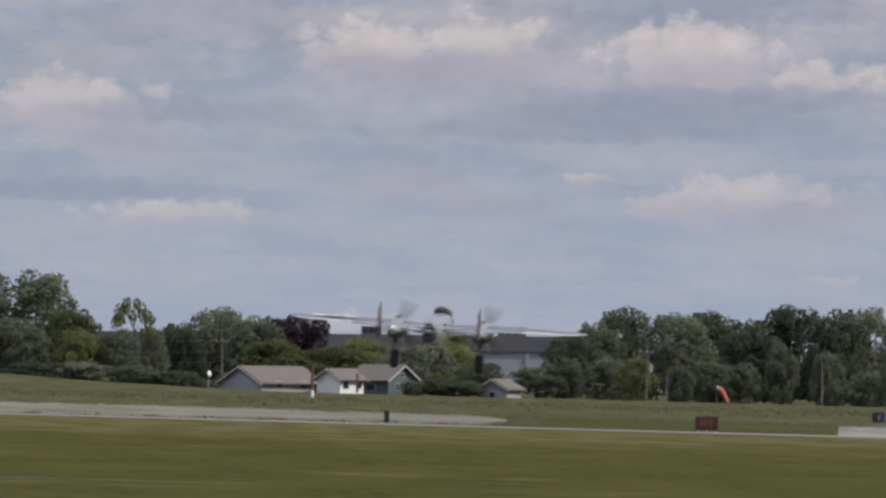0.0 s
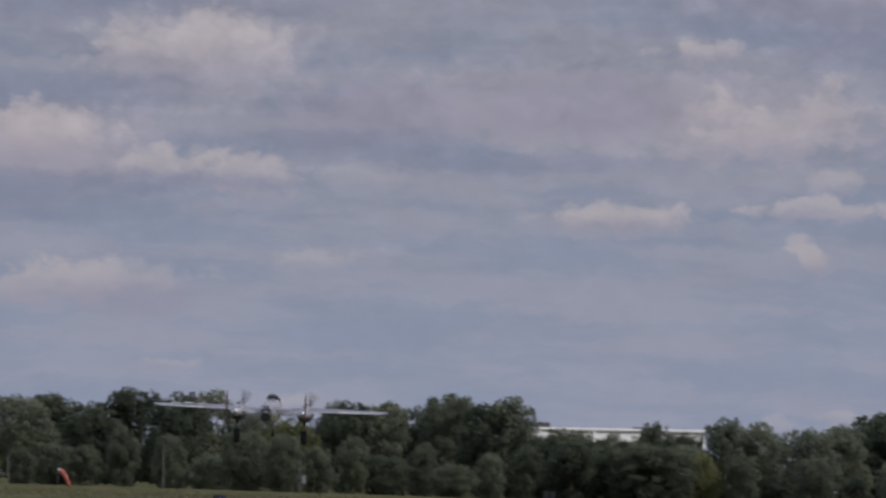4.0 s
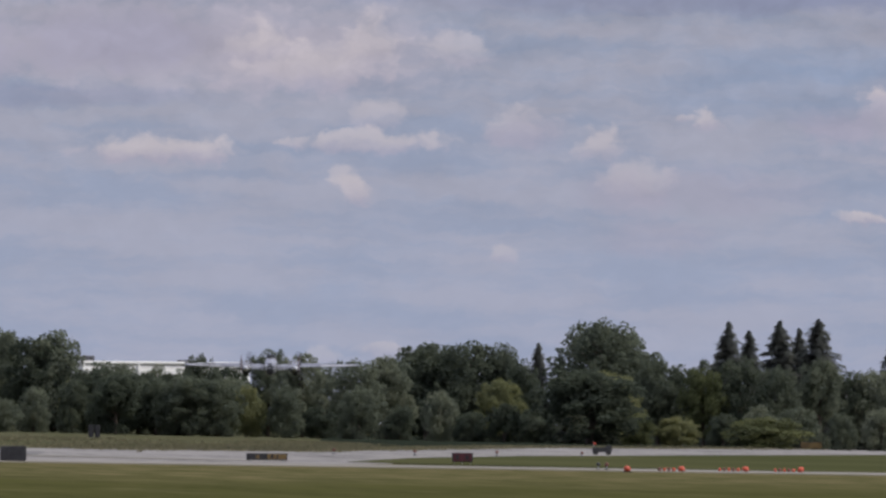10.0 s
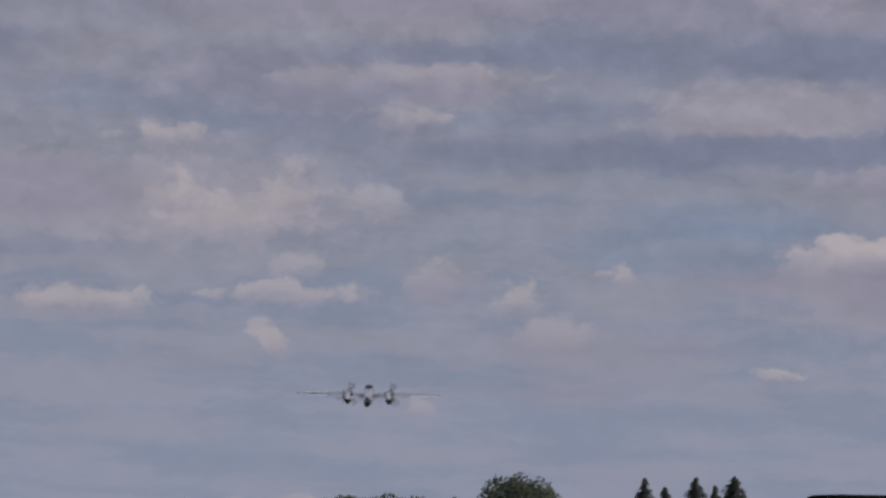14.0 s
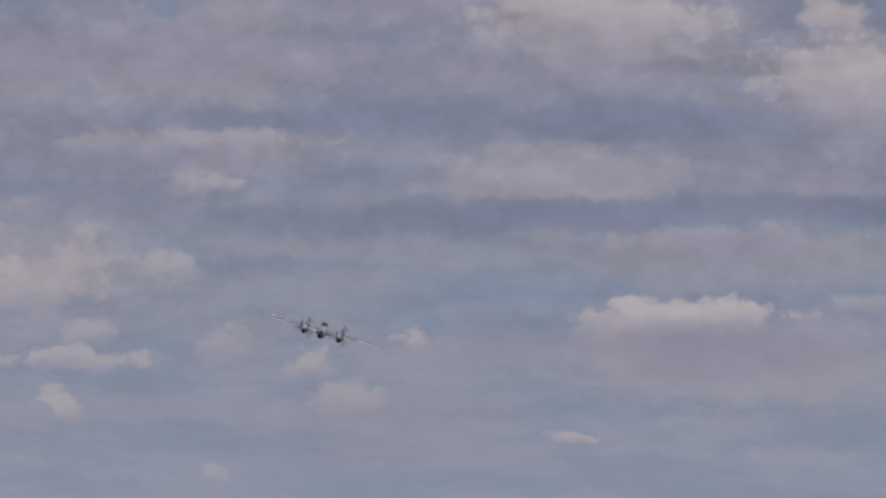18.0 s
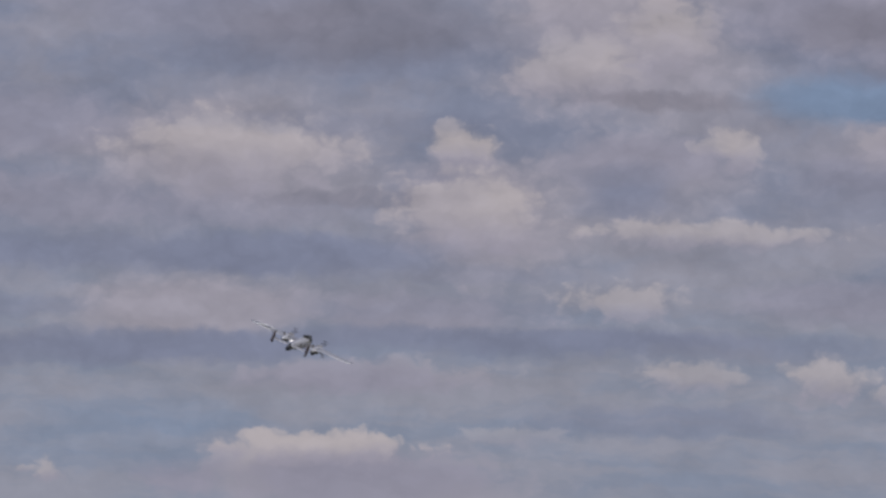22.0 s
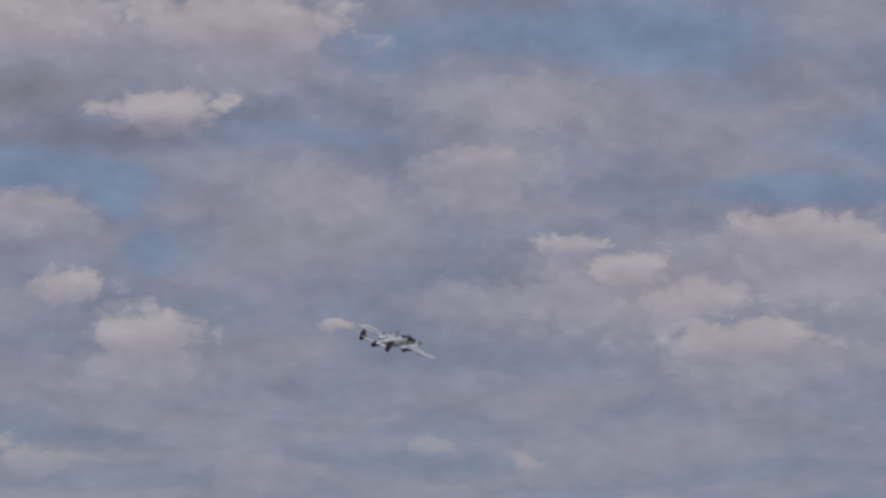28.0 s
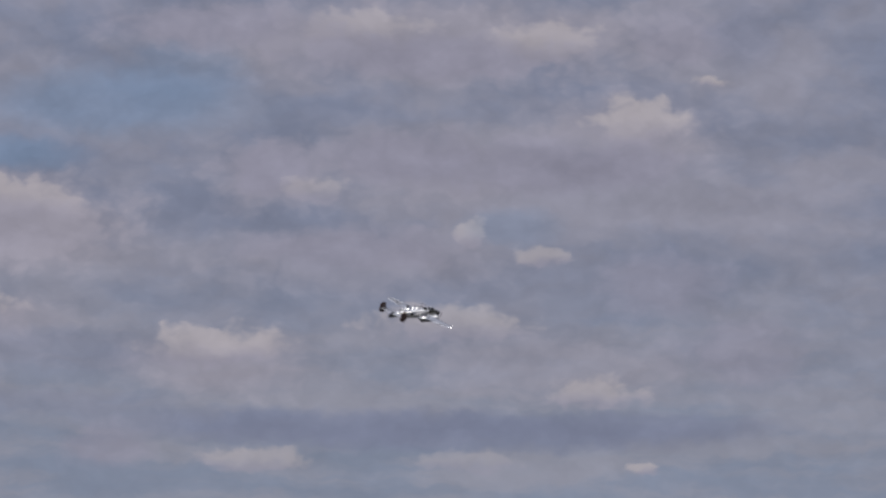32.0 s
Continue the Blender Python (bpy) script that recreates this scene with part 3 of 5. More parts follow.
WHITE = material("white_paint", (0.84, 0.84, 0.83), 0.6, second=(0.74, 0.74, 0.73), scale=1.2)
NAVY = material("dark_blue_paint", (0.02, 0.03, 0.09), 0.5, second=(0.03, 0.04, 0.10), scale=2.0)
SIGN_RED = material("sign_red", (0.082, 0.017, 0.022), 0.5, second=(0.06, 0.014, 0.018), scale=2.0)
SIGN_YELLOW = material("sign_yellow", (0.19, 0.125, 0.038), 0.55, second=(0.12, 0.075, 0.026), scale=2.0)
ORANGE = material("orange_plastic", (0.50, 0.075, 0.032), 0.6, second=(0.40, 0.06, 0.03), scale=2.0)
SOCK_CLOTH = material("windsock_cloth", (0.52, 0.16, 0.12), 0.85, second=(0.44, 0.12, 0.09), scale=1.5)
WOOD = material("weathered_pole_wood", (0.17, 0.155, 0.14), 0.9, second=(0.12, 0.11, 0.10), scale=2.0, stretch=(4, 4, 0.5), bump=0.3)
STEEL = material("galvanised_steel", (0.42, 0.43, 0.44), 0.5, 0.8, second=(0.34, 0.35, 0.36), scale=4.0)
SHINGLE = material("roof_shingles", (0.138, 0.112, 0.104), 0.9, second=(0.108, 0.092, 0.088), scale=1.5, stretch=(1, 1, 4), bump=0.3)
SIDING = material("grey_siding", (0.36, 0.35, 0.385), 0.8, second=(0.30, 0.295, 0.325), scale=0.7)
TEAL = material("teal_siding", (0.085, 0.122, 0.122), 0.75, second=(0.07, 0.105, 0.108), scale=0.8)
CLADDING = material("pale_wall_cladding", (0.29, 0.29, 0.33), 0.7, second=(0.25, 0.25, 0.285), scale=0.15)
FASCIA = material("dark_metal_fascia", (0.105, 0.105, 0.12), 0.6, second=(0.085, 0.085, 0.10), scale=0.2)
DARK_POST = material("black_foam_cover", sheen=0.0, colour=(0.006, 0.006, 0.006), rough=0.9, second=(0.009, 0.009, 0.01), scale=6.0)
TRIM = material("grey_white_trim", (0.46, 0.46, 0.47), 0.7, second=(0.38, 0.38, 0.39), scale=1.5)
REFLECT_GROUND = material("unseen_reflected_ground", sheen=0, colour=(0.12, 0.115, 0.105), rough=0.95, second=(0.08, 0.085, 0.07), scale=0.01)
STRAW = material("straw_grass", sheen=0, colour=(0.185, 0.172, 0.105), rough=0.95, second=(0.135, 0.13, 0.075), scale=0.3, island=0.3, thin=0.5)
BRICK_RED = material("red_brown_wood", (0.16, 0.06, 0.045), 0.8, second=(0.11, 0.045, 0.035), scale=1.0)

# ---------------------------------------------------------------- mesh tools


def gz(x):
    """Height of the field, which falls gently along x."""
    return -0.01466 * max(-420.0, min(420.0, x))


def part(name, bm, mat, parent=None, label="", m=None, smooth=False):
    me = bpy.data.meshes.new(name)
    bm.normal_update()
    bm.to_mesh(me)
    bm.free()
    if mat:
        me.materials.append(mat)
    if smooth:
        me.shade_smooth()
    return place(name, me, parent, label, m)


def place(name, me, parent=None, label="", m=None):
    ob = new(name, me)
    ob.parent = parent
    if m is not None:
        ob.matrix_basis = m
    return tagged(ob, label)


def thing(name, x, y, z, label, category, group="", turn=0, kind=""):
    ob = new(name)
    ob.empty_display_size = 0.2
    ob.matrix_basis = pose(x, y, z, 0, 0, turn)
    return tagged(ob, label, category, group, kind)


def box(w, d, h, at=(0, 0, 0), bevel=0.0, bm=None, turn=None):
    """A box on its base centre."""
    bm = bm or bmesh.new()
    m = Matrix.Translation((at[0], at[1], at[2] + h / 2))
    if turn is not None:
        m = m @ turn
    got = bmesh.ops.create_cube(bm, size=1, matrix=m @ Matrix.Diagonal((w, d, h, 1)))
    if bevel:
        edges = list({e for v in got["verts"] for e in v.link_edges})
        bmesh.ops.bevel(bm, geom=edges, offset=bevel, segments=2, affect="EDGES", profile=0.6)
    return bm


def rod(a, b, r1, r2=None, sides=10, bm=None, cap=True):
    bm = bm or bmesh.new()
    a, b = Vector(a), Vector(b)
    m = Matrix.Translation((a + b) / 2) @ (b - a).to_track_quat("Z", "Y").to_matrix().to_4x4()
    bmesh.ops.create_cone(bm, cap_ends=cap, segments=sides, radius1=r1, radius2=r1 if r2 is None else r2, depth=(b - a).length, matrix=m)
    return bm


def loft(rings, cap=True):
    """A skin over rings of points, each ring the same count."""
    bm = bmesh.new()
    vs = [[bm.verts.new(p) for p in ring] for ring in rings]
    n = len(vs[0])
    for a, b in zip(vs, vs[1:]):
        for i in range(n):
            bm.faces.new((a[i], a[(i + 1) % n], b[(i + 1) % n], b[i]))
    if cap:
        bm.faces.new(vs[0][::-1])
        bm.faces.new(vs[-1])
    bmesh.ops.recalc_face_normals(bm, faces=bm.faces)
    return bm


def oval(y, hw, z0, z1, n=20, square=0.0, x=0.0):
    ring = []
    for i in range(n):
        a = 2 * math.pi * i / n
        c, s = math.cos(a), math.sin(a)
        k = 1 + square * abs(math.sin(2 * a)) * 0.22
        ring.append((x + hw * c * k, y, (z0 + z1) / 2 + (z1 - z0) / 2 * s * k))
    return ring


def foil(x, y_lead, chord, z, thick, n=9, slope=0.0):
    """A wing section across y at the span place x."""
    up, dn = [], []
    for i in range(n):
        u = i / (n - 1)
        t = thick * chord * 2.6 * (0.2969 * math.sqrt(u) - 0.126 * u - 0.3516 * u * u + 0.2843 * u ** 3 - 0.1036 * u ** 4) * 1.9
        up.append((x, y_lead - u * chord, z + t * 0.6 - u * chord * slope))
        dn.append((x, y_lead - u * chord, z - t * 0.4 - 0.004 - u * chord * slope))
    return up + dn[::-1]


# ---------------------------------------------------------------- ground


def sheet(name, pts, mat, lift, label, category, kind="structure"):
    """A flat piece of ground cover with an outline, laid on the field."""
    bm = bmesh.new()
    bm.faces.new([bm.verts.new((x, y, gz(x) + lift)) for x, y in pts])
    low_ring = bmesh.ops.extrude_face_region(bm, geom=bm.faces[:])
    for v in [g for g in low_ring["geom"] if isinstance(g, bmesh.types.BMVert)]:
        v.co.z -= 0.3
    bmesh.ops.recalc_face_normals(bm, faces=bm.faces)
    return tagged(part(name, bm, mat), label, category, kind=kind)


bm = bmesh.new()
xs = [-4800, -2500, -420, -200, 0, 200, 420, 2500, 4800]
ys = [-4800, -1500, -200, 200, 600, 1000, 1600, 2600, 4800]
grid = [[bm.verts.new((x, y, gz(x))) for x in xs] for y in ys]
for j in range(len(ys) - 1):
    for i in range(len(xs) - 1):
        bm.faces.new((grid[j][i], grid[j][i + 1], grid[j + 1][i + 1], grid[j + 1][i]))
tagged(part("ground", bm, GRASS), "wide mown airfield grass, olive green with straw streaks", "grass field", kind="structure")

# unseen sheet, added so the airplane's metal mirrors grey rather than green
sheet("town_ground", [(-4700, 1990), (4700, 1990), (4700, 4700), (-4700, 4700)], REFLECT_GROUND, 0.05, "unseen grey-green land added beyond the halls for the airplane's reflections", "land")
# the taxiway that crosses the view, and the wide apron behind it
sheet("taxiway", [(-160, 612), (-24, 620), (24, 622), (36, 636), (65, 678), (97, 715), (220, 860), (220, 892), (97, 742), (63, 704), (33, 657), (24, 640), (-24, 637), (-160, 629)], PALE, 0.06,
      "pale concrete taxiway across mown grass", "taxiway")
sheet("meadow", [(-170, 845), (-14, 845), (5, 810), (27, 800), (48, 862), (58, 890), (72, 985), (90, 1060), (97, 1110), (131, 1480), (165, 1900), (-200, 1900)], MEADOW, 0.03,
      "tall dry grass field before the trees, straw and olive", "meadow")
sheet("runway", [(-160, 637), (-24, 645), (3, 652), (6, 705), (4, 815), (-14, 842), (-160, 790)], OLD_RUNWAY, 0.045, "grey worn runway with bleached grassy joints", "runway")
sheet("apron", [(22.6, 641), (24.2, 641), (33, 658), (63, 705), (72, 745), (88, 830), (100, 938), (137, 1036), (240, 1330), (260, 1640), (200, 1510), (134, 1255), (90, 1000), (81, 938), (64, 898), (48, 858), (27.7, 785)], CONCRETE, 0.05,
      "light grey concrete apron with worn streaks", "apron")
sheet("grass_island", [(3.5, 646), (22.5, 644), (27.5, 783), (5, 800)], LUSH, 0.055, "green mown grass island between pavements", "grass island")
sheet("grass_island", [(67.1, 739.8), (70.5, 732.4), (77.9, 732.3), (90.1, 741.1), (107.9, 759.8), (186.7, 1315.5), (130.9, 1076.5), (100.0, 940.4), (80.4, 835.0)], LUSH, 0.07, "green mown grass beside the taxiway", "grass island")
# flat dark sheet in place of the heat mirage that mirrors the trees
sheet("ditch", [(58, 890), (64, 901), (81, 941), (90, 1003), (134, 1258), (200, 1513), (260, 1643), (260, 1900), (165, 1900), (131, 1480), (97, 1110), (90, 1060), (72, 985)], MIRAGE, 0.08, "dark strip along the pavement, a painted mirage of the trees", "ditch")
sheet("asphalt_patch", [(30, 705), (47, 745), (51, 800), (36, 775)], PATCH, 0.075, "dark worn asphalt patch in the apron", "patch")
sheet("pavement_marking", [(44, 718), (60, 722), (63, 737), (45, 731)], PALE, 0.08, "faded white paint on the apron", "marking")
sheet("pavement_marking", [(30, 806), (44, 815), (45, 832), (32, 824)], PALE, 0.08, "faded white paint on the apron", "marking")

sheet("mown_swath", [(-20, 285.5), (-9, 287), (-4, 288), (-4.6, 291), (-10, 292), (-20, 290.5)], MEADOW, 0.012, "pale swath of dry cut grass on the field", "grass swath")
sheet("mown_swath", [(0.5, 307), (1.6, 307.6), (2.7, 309), (2.2, 310.5), (0.9, 310)], MEADOW, 0.012, "pale swath of dry cut grass on the field", "grass swath")

# a low grassy rise before the wood
rise = bmesh.new()
rows = []
for i in range(24):
    x = -150 + 130 * i / 23
    crest = 1.55 * min(1, (-20 - x) / 42) ** 1.2 if x < -20 else 0.0
    crest *= 1 + 0.08 * math.sin(x * 0.31) + 0.05 * math.sin(x * 0.9)
    rows.append([rise.verts.new((x, y, gz(x) + 0.05 + crest * q)) for y, q in ((1120, 0.0), (1220, 0.25), (1310, 0.72), (1370, 1.0), (1410, 1.0), (1450, 0.6), (1500, 0.0))])
for a, b in zip(rows, rows[1:]):
    for k in range(6):
        rise.faces.new((a[k], b[k], b[k + 1], a[k + 1]))
bmesh.ops.recalc_face_normals(rise, faces=rise.faces)
tagged(part("grass_bank", rise, MEADOW, smooth=True), "low rise of tall olive grass before the wood", "bank", kind="structure")


def tufts(name, line, per_m, tall, depth, mat, label):
    """Ragged growth along a line on the field: many small bent blades in clumps."""
    r = random.Random(len(line) * 31 + int(tall * 100))
    verts, faces = [], []
    for (x0, y0), (x1, y1) in zip(line, line[1:]):
        n = int(math.hypot(x1 - x0, y1 - y0) * per_m)
        for _ in range(n):
            u = r.random()
            x, y = x0 + (x1 - x0) * u + r.gauss(0, depth * 0.12), y0 + (y1 - y0) * u + r.gauss(0, depth)
            h, z = tall * r.uniform(0.35, 1.3) * (0.55 + 0.6 * math.sin(x * 0.9 + y * 0.05) ** 2), gz(x) + 0.02
            for _ in range(4):
                a, w = r.uniform(0, 6.28), r.uniform(0.03, 0.09)
                bx, by = x + r.gauss(0, 0.12), y + r.gauss(0, 0.12)
                k = len(verts)
                verts += [(bx - w * math.cos(a), by - w * math.sin(a), z), (bx + w * math.cos(a), by + w * math.sin(a), z), (bx + r.gauss(0, 0.14), by + r.gauss(0, 0.14), z + h * r.uniform(0.6, 1.0))]
                faces.append((k, k + 1, k + 2))
    me = bpy.data.meshes.new(name)
    me.from_pydata(verts, [], faces)
    me.materials.append(mat)
    tagged(place(name, me), label, "grass", kind="stuff")


tufts("tall_grass", [(-60, 806), (-14, 842), (4, 815), (27, 800), (48, 862)], 60, 0.14, 16.0, STRAW, "straw-coloured tall grass along the runway's far edge")
tufts("tall_grass", [(58, 890), (64, 901), (81, 941), (90, 1003), (134, 1258), (200, 1513)], 14, 0.32, 8.0, STRAW, "ragged straw-coloured grass along the pavement")
tufts("tall_grass", [(-60, 640), (-24, 645), (3, 652), (6, 705), (4, 790)], 12, 0.16, 3.0, STRAW, "low dry grass along the runway's near edge")
tufts("tall_grass", [(-60, 1100), (-10, 1080), (40, 1110), (85, 1180)], 30, 0.3, 70.0, STRAW, "scattered straw heads over the meadow")
tufts("tall_grass", [(60, 905), (72, 985), (90, 1060), (97, 1110), (112, 1280)], 26, 0.25, 22.0, STRAW, "loose straw-coloured grass at the painted dark strip")

# ---------------------------------------------------------------- trees


def leaf_cloud(r, lobes, count, size, flat_up=0.35):
    """Leaf clumps over the skins of many lobes: each clump is a bent pair of triangles."""
    verts, faces = [], []
    total = sum(l[3] ** 2 for l in lobes)
    for cx, cy, cz, rad in lobes:
        for _ in range(int(count * rad * rad / total)):
            while True:
                n = Vector((r.gauss(0, 1), r.gauss(0, 1), r.gauss(0, 1)))
                if n.length > 0.1:
                    break
            n.normalize()
            if n.z < -0.55 and r.random() < 0.6:
                continue
            p = Vector((cx, cy, cz)) + n * rad * r.uniform(0.72, 1.08)
            up = Vector((r.uniform(-1, 1), r.uniform(-1, 1), r.uniform(-0.4, 1)))
            nn = (n * 0.6 + Vector((cx, cy, (cz - 0.35) * 0.8)) + up * flat_up + Vector((r.gauss(0, .55), r.gauss(0, .55), r.gauss(0, .55)))).normalized()
            a = nn.orthogonal().normalized()
            a.rotate(Matrix.Rotation(r.uniform(0, 6.28), 3, nn))
            b = nn.cross(a)
            s = size * r.uniform(0.55, 1.35)
            k = len(verts)
            verts += [p - a * s, p + b * s * 0.7 - nn * s * 0.15, p + a * s, p - b * s * 0.7 - nn * s * 0.15]
            faces += [(k, k + 1, k + 2), (k, k + 2, k + 3)]
    return verts, faces


def crown_mesh(name, seed, mat, tall=False, sparse=False):
    r = random.Random(seed)
    lobes = []
    n = 24 if sparse else 64
    for i in range(n):
        u = r.random() ** 0.8
        z = (0.30 if sparse else 0.12) + u * (0.62 if sparse else 0.74)
        env = math.sin(math.pi * min(1, max(0.05, (z - (0.1 if sparse else -0.1)) / (0.95 if sparse else 1.14)))) ** 0.6
        rho = 0.36 * env * math.sqrt(r.random()) * (0.8 if tall else 1.0)
        a = r.uniform(0, 6.28)
        lobes.append((rho * math.cos(a), rho * math.sin(a), z, r.uniform(0.045, 0.085) if sparse else r.uniform(0.055, 0.125)))
    lobes.append((r.uniform(-.05, .05), r.uniform(-.05, .05), 0.90, 0.06 if sparse else 0.10))
    for _ in range(0 if sparse else 26):
        a, z = r.uniform(0, 6.28), r.uniform(0.35, 0.95)
        env = math.sin(math.pi * (z + 0.1) / 1.14) ** 0.6
        lobes.append((0.39 * env * math.cos(a), 0.39 * env * math.sin(a), z, r.uniform(0.025, 0.055)))
    verts, faces = leaf_cloud(r, lobes, 2600 if sparse else 12500, 0.019 if sparse else 0.0165)
    me = bpy.data.meshes.new(name)
    me.from_pydata(verts, [], faces)
    me.materials.append(mat)
    return me


def fir_mesh(name, seed):
    """Whorls of drooping boughs of uneven length, with gaps between them."""
    r = random.Random(seed)
    verts, faces = [], []
    tiers = 46
    for i in range(tiers):
        z = 0.08 + 0.90 * (i + r.uniform(-0.3, 0.3)) / tiers
        reach = 0.42 * (1 - z) ** 0.88 + 0.008
        for j in range(10):
            a = r.uniform(0, 6.28)
            l = reach * r.choice((0.5, 0.7, 0.85, 1.0, 1.0, 1.35))
            zb = z + r.gauss(0, 0.018)
            c, s = math.cos(a), math.sin(a)
            steps = max(2, int(l / 0.03))
            for q in range(steps):
                u0, u1 = q / steps, (q + 1.4) / steps
                for side in (-1, -0.5, 0.5, 1):
                    w = (0.042 * (1 - 0.6 * u0) + 0.010) * min(1, reach / 0.2 + 0.3)
                    x0, y0, z0 = c * l * u0, s * l * u0, zb + 0.10 * l * u0 - 0.22 * l * u0 * u0
                    x1, y1 = c * l * u1 - s * w * side, s * l * u1 + c * w * side
                    z1 = z0 - r.uniform(0.008, 0.045)
                    k = len(verts)
                    verts += [(x0 - s * .012, y0 + c * .012, z0 + .006), (x0 + s * .012, y0 - c * .012, z0 - .008), (x1 + r.gauss(0, .006), y1 + r.gauss(0, .006), z1)]
                    faces.append((k, k + 1, k + 2))
    me = bpy.data.meshes.new(name)
    me.from_pydata(verts, [], faces)
    me.materials.append(NEEDLE)
    return me


def trunk_mesh(name, seed, top=0.75, thick=0.028, limbs=9):
    r = random.Random(seed)
    bm = bmesh.new()
    pts = [Vector((r.gauss(0, .006), r.gauss(0, .006), top * i / 4)) for i in range(5)]
    for i in range(4):
        rod(pts[i], pts[i + 1], thick * (1 - 0.21 * i), thick * (1 - 0.21 * (i + 1)), 8, bm, False)
    for _ in range(limbs):
        z, a, l = r.uniform(0.22, top), r.uniform(0, 6.28), r.uniform(0.10, 0.22)
        p = Vector((0, 0, z))
        q = p + Vector((math.cos(a) * l, math.sin(a) * l, l * r.uniform(0.5, 1.0)))
        mid = (p + q) / 2 + Vector((0, 0, -0.02))
        rod(p, mid, thick * 0.42, thick * 0.27, 6, bm, False)
        rod(mid, q, thick * 0.27, thick * 0.08, 5, bm, False)
    me = bpy.data.meshes.new(name)
    bm.to_mesh(me)
    bm.free()
    me.materials.append(BARK)
    return me


OAK, LIGHT, SPARSE, PURPLE, FIR, BUSH = "oak", "light", "sparse", "purple", "fir", "bush"
CROWNS = {
    OAK: [crown_mesh("crown", 10 + i, LEAF, tall=i % 3 == 2) for i in range(6)],
    LIGHT: [crown_mesh("crown", 30 + i, LEAF_LIGHT) for i in range(3)],
    SPARSE: [crown_mesh("crown", 41, LEAF_LIGHT, sparse=True)],
    PURPLE: [crown_mesh("crown", 51, LEAF_PURPLE)],
    FIR: [fir_mesh("crown", 61 + i) for i in range(3)],
}
TRUNKS = [trunk_mesh("trunk", 70 + i) for i in range(4)]
FIR_TRUNK = trunk_mesh("trunk", 80, top=0.97, thick=0.02, limbs=0)
LABELS = {
    OAK: "dark green broadleaf tree in the wood's edge", LIGHT: "yellow-green leafy tree at the edge of the wood", SPARSE: "thin airy young tree with gaps between its limbs",
    PURPLE: "dark purple-leaved tree beside the houses", FIR: "tall dark spruce with ragged drooping boughs", BUSH: "low green bush at the foot of the trees"}
made = 0


def tree(kind, x, y, tall, wide, label=None):
    global made
    made += 1
    r = random.Random(made * 7 + 1)
    shape = OAK if kind == BUSH else kind
    t = thing("spruce" if kind == FIR else "bush" if kind == BUSH else "tree", x, y, gz(x) - 0.1, label or LABELS[kind], "bush" if kind == BUSH else "tree", "trees of the wood's edge")
    crowns = CROWNS[shape]
    t.rotation_euler.z = r.uniform(0, 6.28)
    w = wide * (1.9 if kind == FIR else 1.28)
    tall *= 1.04
    low = 0.22 * tall if kind == BUSH else 0.08 * tall if kind != FIR else 0
    t.scale = (w, w, tall)
    place("trunk", FIR_TRUNK if kind == FIR else TRUNKS[made % 4], t)
    place("crown", crowns[made % len(crowns)], t, "", Matrix.Translation((0, 0, -low / tall)) @ Matrix.Diagonal((1, 1, 1 + low / tall, 1)))
    return t


tree(OAK, -56.2, 1519.0, 15.0, 14.5)
tree(LIGHT, -49.1, 1489.2, 10.2, 9.0)
tree(OAK, -56.9, 1478.9, 8.5, 11.1)
tree(LIGHT, -45.0, 1479.3, 6.2, 6.7)
tree(SPARSE, -40.9, 1499.4, 11.9, 7.1)
tree(OAK, -34.8, 1519.6, 8.7, 9.1)
tree(OAK, -30.1, 1529.7, 11.0, 10.7)
tree(OAK, -25.3, 1519.8, 9.9, 9.1)
tree(PURPLE, -19.5, 1539.9, 10.3, 10.8)
tree(LIGHT, -21.9, 1499.8, 6.9, 11.3)
tree(LIGHT, -14.4, 1499.9, 6.2, 9.8)
tree(LIGHT, -10.1, 1530.0, 7.3, 8.4)
tree(OAK, -3.1, 1500.0, 6.7, 11.3)
tree(LIGHT, 1.4, 1510.0, 7.1, 9.1)
tree(OAK, 5.1, 1490.0, 4.6, 6.7)
tree(LIGHT, -11.6, 1560.0, 7.6, 5.5)
tree(LIGHT, 0.5, 1540.0, 9.7, 7.7)
tree(OAK, 12.5, 1479.9, 4.1, 7.4)
tree(OAK, 17.7, 1519.9, 8.8, 8.4)
tree(OAK, 21.4, 1539.9, 10.4, 8.5)
tree(OAK, 25.6, 1559.8, 12.6, 10.2)
tree(OAK, 31.8, 1539.7, 11.8, 10.8)
tree(OAK, 37.2, 1549.6, 12.3, 10.9)
tree(OAK, 42.0, 1529.4, 11.2, 9.2)
tree(OAK, 48.2, 1559.3, 13.5, 11.7)
tree(OAK, 54.1, 1549.1, 13.0, 10.1)
tree(OAK, 59.2, 1558.9, 13.5, 9.4)
tree(OAK, 64.1, 1518.6, 10.4, 9.1)
tree(LIGHT, 67.8, 1498.5, 9.6, 8.3)
tree(OAK, 77.4, 1548.1, 12.5, 9.3)
tree(OAK, 82.4, 1547.8, 12.4, 8.5)
tree(OAK, 92.7, 1557.2, 13.8, 10.2)
tree(OAK, 97.3, 1536.9, 13.1, 10.0)
tree(OAK, 77.4, 1578.1, 12.6, 5.5)
tree(OAK, 83.9, 1557.7, 12.6, 8.6)
tree(OAK, 87.8, 1557.5, 12.2, 7.0)
tree(OAK, 91.5, 1547.3, 13.9, 8.5)
tree(OAK, 99.0, 1536.8, 13.7, 10.8)
tree(OAK, 101.7, 1496.5, 8.6, 7.5)
tree(OAK, 107.0, 1486.2, 8.2, 8.2)
tree(OAK, 111.9, 1495.8, 8.2, 6.0)
tree(OAK, 118.3, 1525.4, 10.9, 6.1)
tree(OAK, 120.1, 1495.2, 7.9, 6.8)
